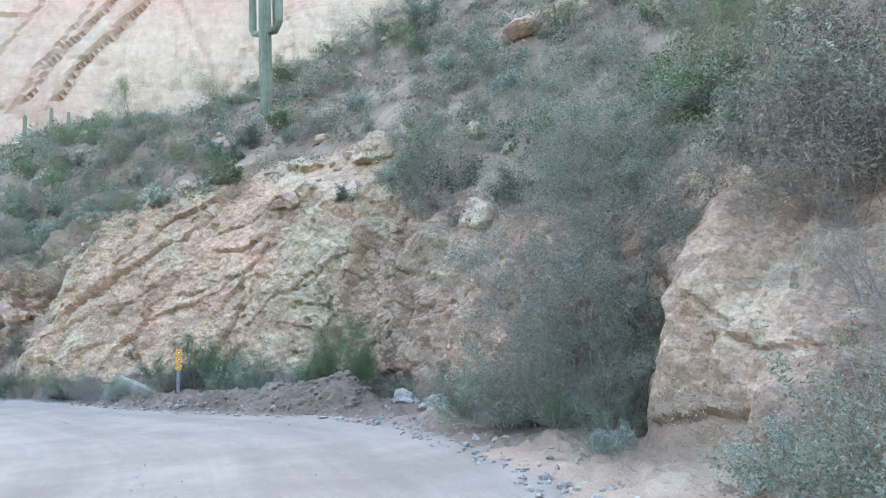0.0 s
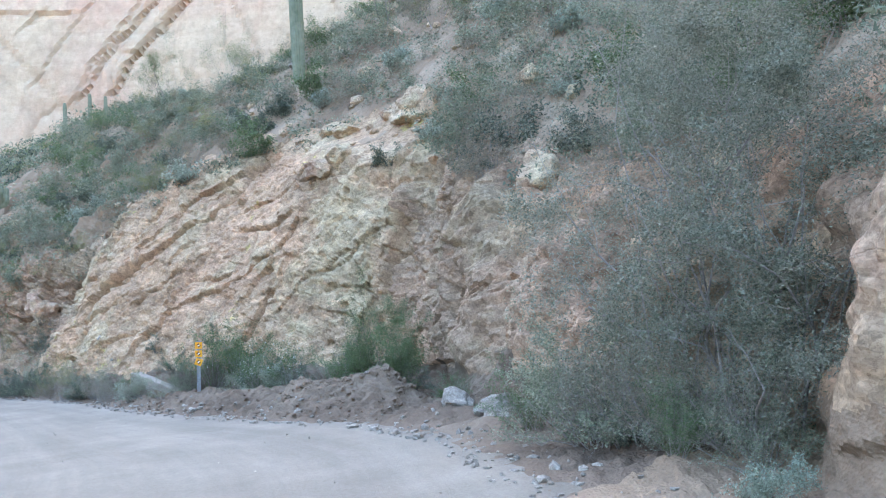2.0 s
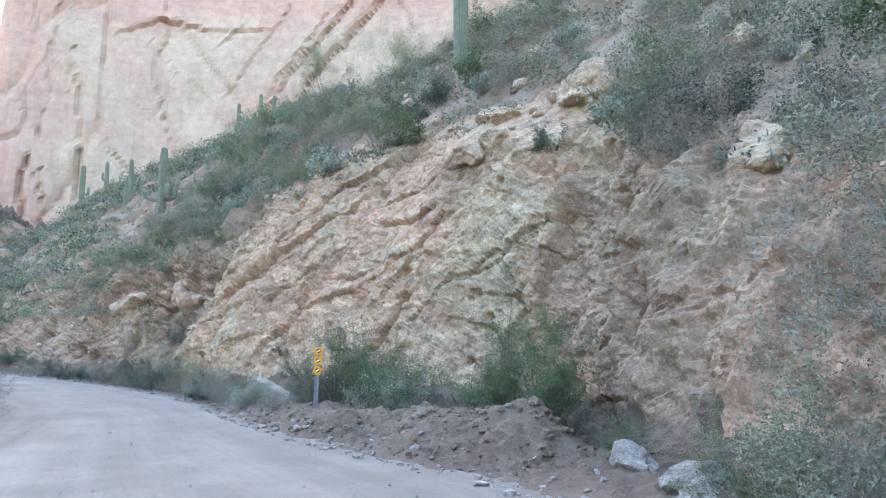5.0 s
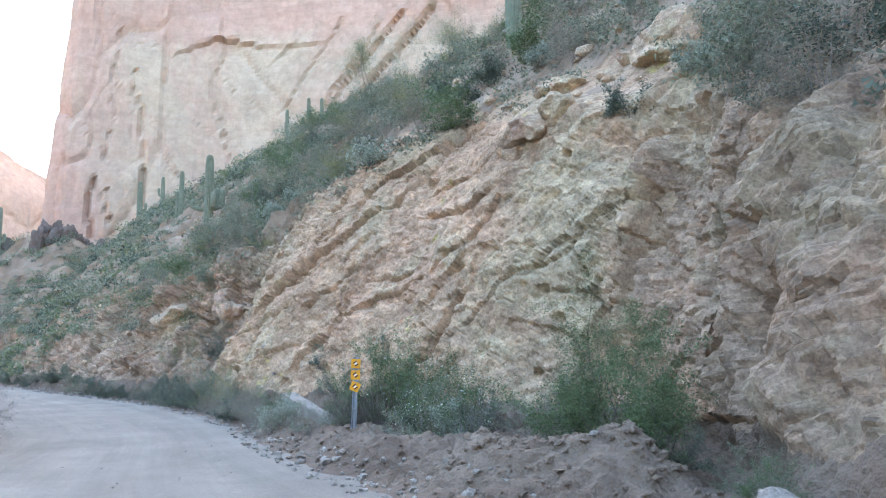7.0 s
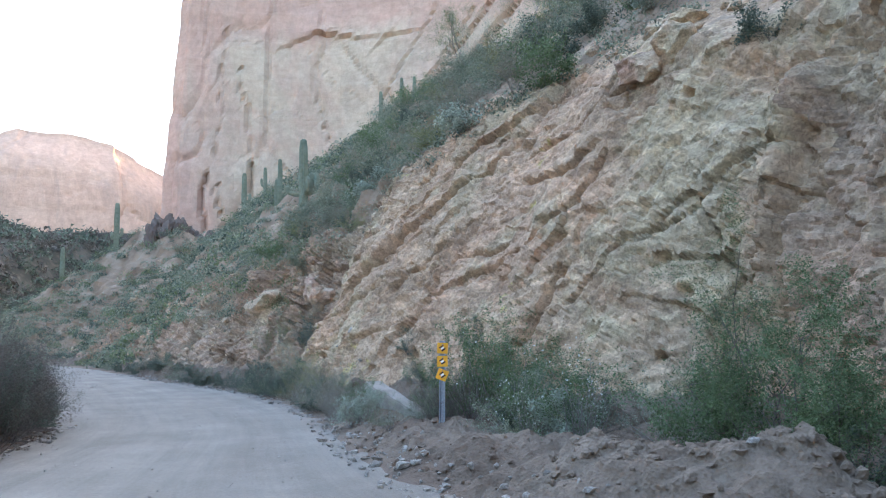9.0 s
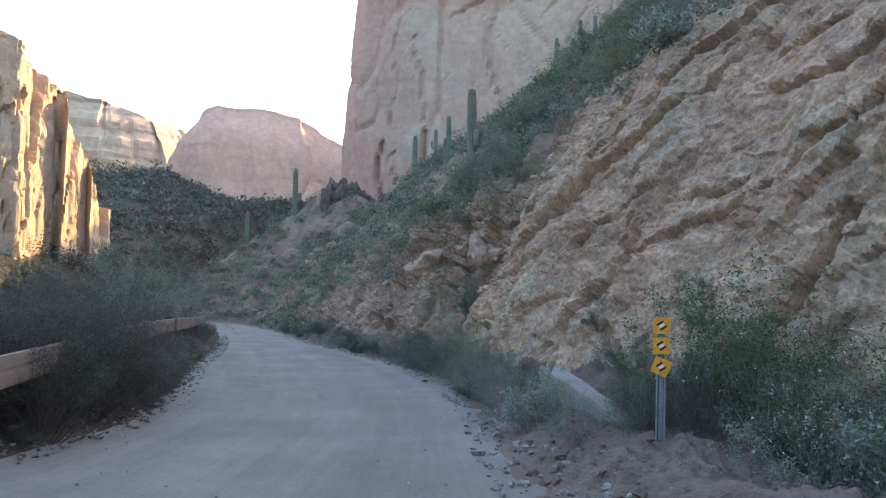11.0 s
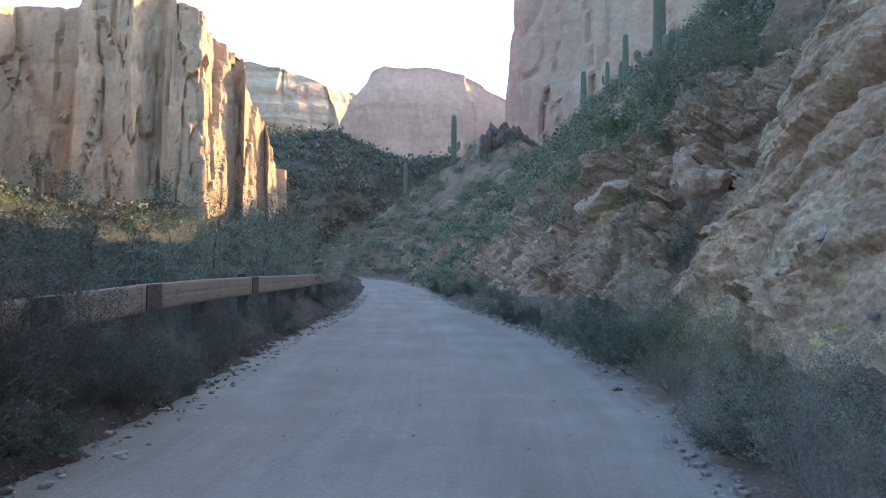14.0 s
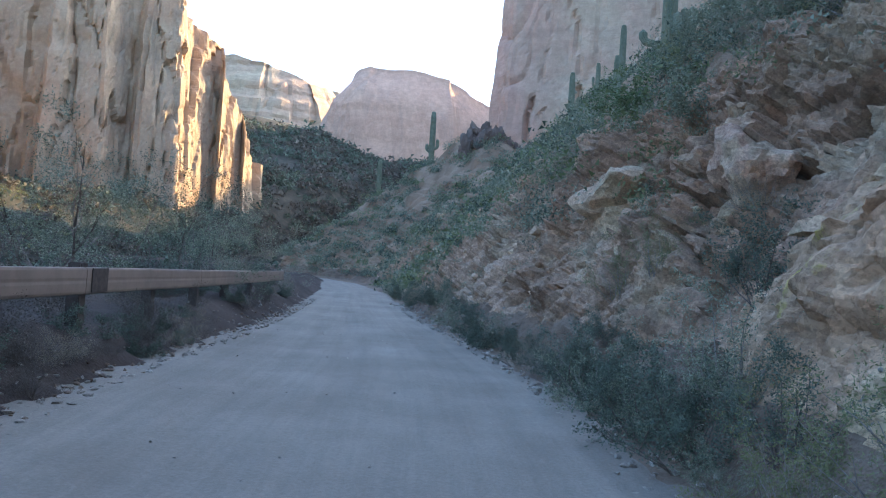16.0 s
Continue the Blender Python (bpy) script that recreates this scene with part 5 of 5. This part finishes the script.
for k in range(24):
    x = -22.0 + 0.26 * k + rng_c.uniform(-0.3, 0.3)
    y = 71.6 + 0.06 * k + rng_c.uniform(-0.8, 0.8)
    s = rng_c.uniform(0.5, 1.05) * (1.2 if k < 13 else 0.85)
    stone("boulder", 20 + k, pose(x, y, hill_z(x, y) + s * 0.55, rng_c.uniform(-16, 16), rng_c.uniform(-16, 16), 40 * k), (s * 0.55, s * 0.6, s * rng_c.uniform(1.0, 1.6)), CLIFF_DARK, "dark craggy rock on the far ridge", rough=0.9, detail=3)


def scatter_stones(name, label, spots, material, seed):
    """Many small stones in one mesh: spots are (x, y, z, radius)."""
    rng = np.random.default_rng(seed)
    bm = bmesh.new()
    bmesh.ops.create_icosphere(bm, subdivisions=1, radius=1.0)
    v0 = np.array([tuple(w.co) for w in bm.verts])
    f0 = np.array([[w.index for w in f.verts] for f in bm.faces])
    bm.free()
    vs, fs = [], []
    for k, (x, y, z, r) in enumerate(spots):
        v = v0 * (1 + rng.normal(0, 0.26, (len(v0), 1))) * rng.uniform(0.6, 1.2, 3) * r
        c, s = math.cos(k), math.sin(k)
        v = np.stack([v[:, 0] * c - v[:, 1] * s, v[:, 0] * s + v[:, 1] * c, v[:, 2] * 0.75], 1)
        vs.append(v + (x, y, z + r * 0.2))
        fs.append(f0 + k * len(v0))
    ob = mesh_object(name, np.concatenate(vs), np.concatenate(fs).tolist(), material)
    tagged(ob, label, "stones", kind="stuff")


rng_s = np.random.default_rng(77)
spots = []
for k in range(1500):
    y = rng_s.uniform(-22, 30)
    x = float(edge_r(y)) + abs(rng_s.normal(0.15, 0.55)) - 0.25
    spots.append((x, y, max(land_z(x, y), 0), rng_s.uniform(0.012, 0.05) * (1.9 if rng_s.random() < 0.12 else 1)))
for k in range(800):
    y = rng_s.uniform(-6, 30)
    x = float(edge_l(y)) - abs(rng_s.normal(0.0, 0.5)) + 0.3
    spots.append((x, y, max(land_z(x, y), 0), rng_s.uniform(0.012, 0.05)))
for k in range(500):
    y = rng_s.uniform(-20, 26)
    u = rng_s.random()
    x = float(edge_l(y)) * u + float(edge_r(y)) * (1 - u)
    spots.append((x, y, 0.0, rng_s.uniform(0.006, 0.016)))
earthen = []
for k in range(500):
    y = rng_s.uniform(-3, 24)
    x = float(edge_l(y)) + rng_s.normal(-0.15, 0.15)
    earthen.append((x, y, max(land_z(x, y), 0), rng_s.uniform(0.012, 0.04)))
scatter_stones("bank_rubble", "dark red-brown clods and stones along the crumbling bank", earthen, BERM, 9)
scatter_stones("gravel", "loose grey and tan gravel along the road edges", spots, PALEROCK, 5)
spots = []
for k in range(1100):
    y = rng_s.uniform(-20, 60)
    x = float(np.interp(y, BASE_Y, BASE_X)) + rng_s.uniform(0.6, 16)
    if x > float(np.interp(y, CREST_Y, CREST_X)) + 2:
        continue
    z = hill_z(x, y)
    if y < 10 and z < 5 and rng_s.random() < 0.7:
        continue
    spots.append((x, y, z, rng_s.uniform(0.05, 0.16) * (2.0 if rng_s.random() < 0.15 else 1)))
scatter_stones("rubble", "pale broken stones scattered on the slope", spots, BOULDER, 6)
spots = []
for k in range(420):
    y = rng_s.uniform(-7.5, 1.5)
    x = float(edge_r(y)) + rng_s.uniform(0.1, 2.6)
    spots.append((x, y, hill_z(x, y), rng_s.uniform(0.012, 0.05)))
for k in range(260):
    a, r = rng_s.uniform(0, 6.28), abs(rng_s.normal(0, 0.55))
    cx, cy = ((1.35, -5.6), (1.85, -6.2), (1.0, -5.0), (0.8, -4.6))[k % 4]
    x, y = cx + r * math.cos(a), cy + 1.2 * r * math.sin(a)
    spots.append((x, y, hill_z(x, y) - 0.02, rng_s.uniform(0.02, 0.07)))
scatter_stones("clods", "clods of earth and stones on the roadside bank", spots, BERM, 8)


# ---- road furniture ----
YELLOW = Mat("yellow_sheeting", 0.45)
_at = YELLOW.coords()
YELLOW = YELLOW.done(YELLOW.ramp(YELLOW.noise(_at, 25, 4, 0.6), (0.3, (0.60, 0.26, 0.018)), (0.7, (0.76, 0.37, 0.025))))
BLACK = Mat("black_marking", 0.6)
BLACK = BLACK.done((0.03, 0.028, 0.025))
STEEL = Mat("galvanised_steel", 0.5, 0.7)
STEEL = STEEL.done(STEEL.ramp(STEEL.noise(STEEL.coords(), 30, 5, 0.6), (0.3, (0.17, 0.20, 0.22)), (0.7, (0.29, 0.32, 0.34))))
REFLECT = Mat("silver_reflector", 0.3)
REFLECT = REFLECT.done((0.75, 0.72, 0.62))


def box_bm(size, bevel=0.0):
    bm = bmesh.new()
    bmesh.ops.create_cube(bm, size=1)
    bmesh.ops.scale(bm, vec=size, verts=bm.verts)
    if bevel:
        bmesh.ops.bevel(bm, geom=bm.edges[:], offset=bevel, segments=2, affect="EDGES")
    return bm


def put(bm, m):
    bmesh.ops.transform(bm, matrix=m, verts=bm.verts)
    return bm


def plate_bm(half, cut, thick):
    """A square plate standing on a corner with its corners cut off; it faces -y."""
    bm = bmesh.new()
    outline = [(half, -cut), (half, cut), (cut, half), (-cut, half), (-half, cut), (-half, -cut), (-cut, -half), (cut, -half)]
    f = bm.faces.new([bm.verts.new((x, 0, z)) for x, z in outline])
    out = bmesh.ops.extrude_face_region(bm, geom=[f])
    bmesh.ops.translate(bm, vec=(0, thick, 0), verts=[v for v in out["geom"] if isinstance(v, bmesh.types.BMVert)])
    bmesh.ops.recalc_face_normals(bm, faces=bm.faces)
    return bm


def object_marker(x, y, z):
    ob = empty("marker_post", pose(x, y, z - 0.1, 0, 1.5, -12), "hazard marker of three yellow plates on a steel post", "road sign")
    bm = bmesh.new()
    outline = [(-0.045, 0.0), (-0.03, 0.0), (-0.018, 0.03), (0.018, 0.03), (0.03, 0.0), (0.045, 0.0), (0.045, 0.006), (0.034, 0.006), (0.022, 0.036), (-0.022, 0.036), (-0.034, 0.006), (-0.045, 0.006)]
    f = bm.faces.new([bm.verts.new((a, b, 0)) for a, b in outline])
    out = bmesh.ops.extrude_face_region(bm, geom=[f])
    bmesh.ops.translate(bm, vec=(0, 0, 1.26), verts=[v for v in out["geom"] if isinstance(v, bmesh.types.BMVert)])
    bmesh.ops.recalc_face_normals(bm, faces=bm.faces)
    part("post", bm, STEEL, ob, "galvanised channel post")
    for k, (zz, turn) in enumerate(((1.15, 2), (0.955, -2), (0.755, 21))):
        plate = part("plate", put(plate_bm(0.080, 0.072, 0.004), pose(0, -0.008, zz, 0, turn, 0)), YELLOW, ob, "weathered yellow reflective plate")
        for a, s in ((35, -1), (35, 1)):
            c, q = math.cos(radians(a)), math.sin(radians(a))
            part("bar", put(box_bm((0.072, 0.004, 0.02)), pose(-s * q * 0.027, -0.011, zz + s * c * 0.027, 0, -35, 0)), BLACK, plate, "black bar")
        part("reflector", put(box_bm((0.05, 0.004, 0.026)), pose(0, -0.011, zz, 0, -35, 0)), REFLECT, plate, "pale reflector")
        bolt = bmesh.new()
        bmesh.ops.create_cone(bolt, segments=8, radius1=0.008, radius2=0.006, depth=0.008, cap_ends=True)
        part("bolt", put(bolt, pose(0, -0.012, zz + 0.055, 90, 0, 0)), STEEL, plate)
    return ob


object_marker(0, 0, 0.31)

CONCRETE = Mat("old_concrete", 0.9)
_at = CONCRETE.coords()
_stain = CONCRETE.ramp(CONCRETE.noise(_at, 2.4, 8, 0.7), (0.34, (0.22, 0.19, 0.15)), (0.5, (0.32, 0.28, 0.23)), (0.68, (0.39, 0.35, 0.29)))
_grit = CONCRETE.noise(_at, 60, 5, 0.7)
CONCRETE = CONCRETE.done(CONCRETE.mix(0.4, _stain, CONCRETE.ramp(_grit, (0.35, (0.7, 0.7, 0.7)), (0.65, (1.15, 1.15, 1.15))), "MULTIPLY"), CONCRETE.bump(_grit, 0.4, 0.006))


def headwall():
    ob = empty("concrete_headwall", pose(-0.42, 2.08, 0.12), "sloping weathered concrete wing wall half buried beside the road", "wall")
    bm = box_bm((1.75, 0.36, 0.70), 0.02)
    bmesh.ops.subdivide_edges(bm, edges=[e for e in bm.edges if abs((e.verts[0].co - e.verts[1].co).x) > 1], cuts=18, use_grid_fill=True)
    for v in bm.verts:
        v.co += Vector((noise.noise(v.co * 3.1), noise.noise(v.co * 2.3 + Vector((5, 0, 0))), noise.noise(v.co * 2.7 + Vector((0, 7, 0))))) * 0.03
        v.co.z -= 0.36 * v.co.x + 0.02
    part("wall", put(bm, pose(0, 0, 0, 0, 0, -55.4)), CONCRETE, ob)


headwall()

RUST = Mat("weathered_steel", 0.8)
_at = RUST.coords()
RUST = RUST.done(RUST.mix(RUST.ramp(RUST.noise(_at, 2.2, 7, 0.7), (0.4, (0,)), (0.7, (0.8,))), (0.24, 0.185, 0.142), (0.165, 0.125, 0.097)), RUST.bump(RUST.noise(_at, 40, 4), 0.3, 0.003))
POSTWOOD = twig_material("old_post_wood", (0.045, 0.035, 0.03), (0.10, 0.08, 0.065))
RAIL = [(-6.2, -0.9), (-6.95, 1.5), (-7.7, 3.9), (-8.45, 6.2), (-9.3, 8.6), (-10.1, 11.0), (-11.0, 13.5), (-11.9, 16.0), (-12.9, 18.6), (-13.9, 21.3), (-15.0, 24.2), (-16.2, 27.2)]
RAIL_TOP = [1.0, 1.05, 1.12, 1.17, 1.18, 1.17, 1.15, 1.12, 1.1, 1.08, 1.06, 1.05]


def guardrail():
    ob = empty("guardrail", pose(RAIL[0][0], RAIL[0][1], 0), "rusty steel beam guardrail on dark wooden posts", "guardrail")
    shape = [(0.0, 0.0), (0.026, -0.006), (0.032, -0.03), (0.034, -0.12), (0.030, -0.145), (0.029, -0.155), (0.030, -0.165), (0.034, -0.19), (0.032, -0.285), (0.026, -0.31), (0.0, -0.318)]
    o = Vector((RAIL[0][0], RAIL[0][1], 0))
    for k in range(len(RAIL) - 1):
        a, b = Vector((*RAIL[k], RAIL_TOP[k])) - o, Vector((*RAIL[k + 1], RAIL_TOP[k + 1])) - o
        d = (b - a).normalized()
        side = Vector((d.y, -d.x, 0)).normalized()
        bm = bmesh.new()
        ends = []
        for p in (a - d * 0.06, b + d * 0.06):
            shift = side * (0.004 * (k % 2))
            ends.append([bm.verts.new(p + shift + side * s + Vector((0, 0, h))) for s, h in shape])
        for j in range(len(shape) - 1):
            bm.faces.new((ends[0][j], ends[1][j], ends[1][j + 1], ends[0][j + 1]))
        beam = part("beam", bm, RUST, ob, "rusty corrugated beam")
        thick = beam.modifiers.new("thickness", "SOLIDIFY")
        thick.thickness = 0.006
        ground = land_z(RAIL[k][0], RAIL[k][1])
        top = RAIL_TOP[k] + (0.06 if k in (2, 3, 5) else -0.03)
        bm = box_bm((0.16, 0.2, top - ground + 0.4), 0.012)
        turn = math.degrees(math.atan2(-d.x, d.y))
        part("post", put(bm, Matrix.Translation(a - side * 0.10 + Vector((0, 0, (top + ground - 0.4) / 2 - RAIL_TOP[k]))) @ pose(0, 0, 0, 0, 0, turn)), POSTWOOD, ob, "dark weathered wooden post")
        # a plain dark plate on the road side of three beams
        if k in (2, 3, 5):
            q = a.lerp(b, 0.12)
            part("splice_plate", put(box_bm((0.012, 0.5, 0.30), 0.004), Matrix.Translation(q + side * 0.052 + Vector((0, 0, -0.15))) @ pose(0, 0, 0, 0, 0, turn)), POSTWOOD, ob, "dark plate on the face of the beam")
    return ob


guardrail()


# ---- brush too far off to tell apart ----
def far_brush(name, label, spots, material, seed, blades=60, size=0.13):
    """Low-cost clumps of leaves in one mesh: spots are (x, y, z, radius)."""
    rng = np.random.default_rng(seed)
    at = []
    for x, y, z, r in spots:
        n = blades
        d = rng.normal(0, 1, (n, 3))
        d /= np.linalg.norm(d, axis=1)[:, None]
        rad = rng.uniform(0.35, 1.0, (n, 1)) ** 0.6 * r * (1 + 0.35 * np.sin(3 * np.arctan2(d[:, 1:2], d[:, 0:1]) + x * 5))
        q = d * rad * (1, 1, 0.7)
        q[:, 2] = np.abs(q[:, 2])
        at.append(np.concatenate([q + (x, y, z), np.full((n, 1), r)], 1))
    at = np.concatenate(at)
    n = len(at)
    d = rng.normal(0, 1, (n, 3))
    d /= np.linalg.norm(d, axis=1)[:, None]
    s = np.cross(d, rng.normal(0, 1, (n, 3)))
    s /= np.linalg.norm(s, axis=1)[:, None]
    k = at[:, 3:4] * size * rng.uniform(0.7, 1.5, (n, 1))
    p = at[:, :3]
    vs = np.stack([p - d * k + s * k * 0.55, p + d * k, p - d * k - s * k * 0.55], 1).reshape(-1, 3)
    ob = quad_mesh(name, vs, np.arange(n * 3).reshape(n, 3), material)
    tagged(ob, label, "brush", kind="stuff")


rng_f = np.random.default_rng(9)
for k, (mat, word) in enumerate(((LEAF_GREY, "grey-green"), (LEAF_DRY, "dry straw-coloured"), (LEAF_DARK, "dark green"))):
    spots = []
    while len(spots) < (620, 360, 200)[k]:
        y = rng_f.uniform(-22, 20)
        x = float(np.interp(y, BASE_Y, BASE_X)) + rng_f.uniform(1.5, 17)
        z = hill_z(x, y)
        if z < float(np.interp(y, [-22, -9, -4, 0, 3, 8, 12, 18, 40], [2.9, 3.6, 5.0, 7.4, 7.0, 5.8, 5.4, 3.0, 2.0])) or x > float(np.interp(y, CREST_Y, CREST_X)) + 2:
            continue
        spots.append((x, y, z, rng_f.uniform(0.22, 0.55)))
    far_brush("low_scrub", word + " low scrub between the shrubs of the slope", spots, mat, 50 + k, 90, 0.085)
for k, (mat, word) in enumerate(((LEAF_GREY, "grey-green"), (LEAF_DARK, "dark green"), (LEAF_PALO, "yellow-green"))):
    spots = []
    while len(spots) < (1750, 640, 460)[k]:
        y = rng_f.uniform(12, 92)
        x = float(np.interp(y, CREST_Y, CREST_X)) + 5 - 26 * rng_f.random() - (0.25 * max(0, y - 40))
        if x - float(np.interp(y, BASE_Y, BASE_X)) < 0.5:
            continue
        z = hill_z(x, y)
        low = y < 34 and z < 2.5
        if (low and rng_f.random() < 0.45) or any((x - a) ** 2 + (y - c) ** 2 < 6 for a, c in ((-4.0, 36.7), (-4.0, 35.0), (-12.1, 70.7), (-24.6, 70.0), (-6.2, 43.6))):
            continue
        spots.append((x, y, z, rng_f.uniform(0.18, 0.42) if low else 0.35 if 26 < y < 38 and -4.8 < x < -0.6 else rng_f.uniform(0.4, 0.95) * (1.5 if rng_f.random() < 0.1 else 1)))
    far_brush("slope_brush", word + " desert scrub covering the far slope", [q for q in spots if q[1] >= 30], mat, 30 + k, 105, 0.085)
    far_brush("cut_brush", word + " low shrubs on the rocky cut beside the road", [q for q in spots if q[1] < 30], mat, 36 + k, 230, 0.042)
for k, (mat, word) in enumerate(((LEAF_BROWN_SHADED, "brownish"), (LEAF_DARK, "dark"))):
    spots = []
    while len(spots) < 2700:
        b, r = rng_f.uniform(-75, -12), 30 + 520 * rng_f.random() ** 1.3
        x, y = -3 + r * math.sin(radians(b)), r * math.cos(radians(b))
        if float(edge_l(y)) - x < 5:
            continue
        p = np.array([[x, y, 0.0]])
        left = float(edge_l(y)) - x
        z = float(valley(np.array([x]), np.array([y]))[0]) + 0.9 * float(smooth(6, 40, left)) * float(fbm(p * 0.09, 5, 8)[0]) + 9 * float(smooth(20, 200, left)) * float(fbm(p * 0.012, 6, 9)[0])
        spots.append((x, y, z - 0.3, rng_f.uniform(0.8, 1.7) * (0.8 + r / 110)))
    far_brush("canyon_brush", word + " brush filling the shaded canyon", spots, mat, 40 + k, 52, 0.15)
spots = []
while len(spots) < 900:
    b, r = rng_f.normal(-54, 5), rng_f.normal(202, 20)
    x, y = -3 + r * math.sin(radians(b)), r * math.cos(radians(b))
    p = np.array([[x, y, 0.0]])
    left = float(edge_l(y)) - x
    z = float(valley(np.array([x]), np.array([y]))[0]) + 0.9 * float(fbm(p * 0.09, 5, 8)[0]) + 9 * float(smooth(20, 200, left)) * float(fbm(p * 0.012, 6, 9)[0])
    spots.append((x, y, z - 0.2, rng_f.uniform(0.8, 1.8)))
far_brush("talus_brush", "yellow-green brush on a sunlit slope under the buttress", spots, LEAF_GOLD, 47, 60, 0.15)
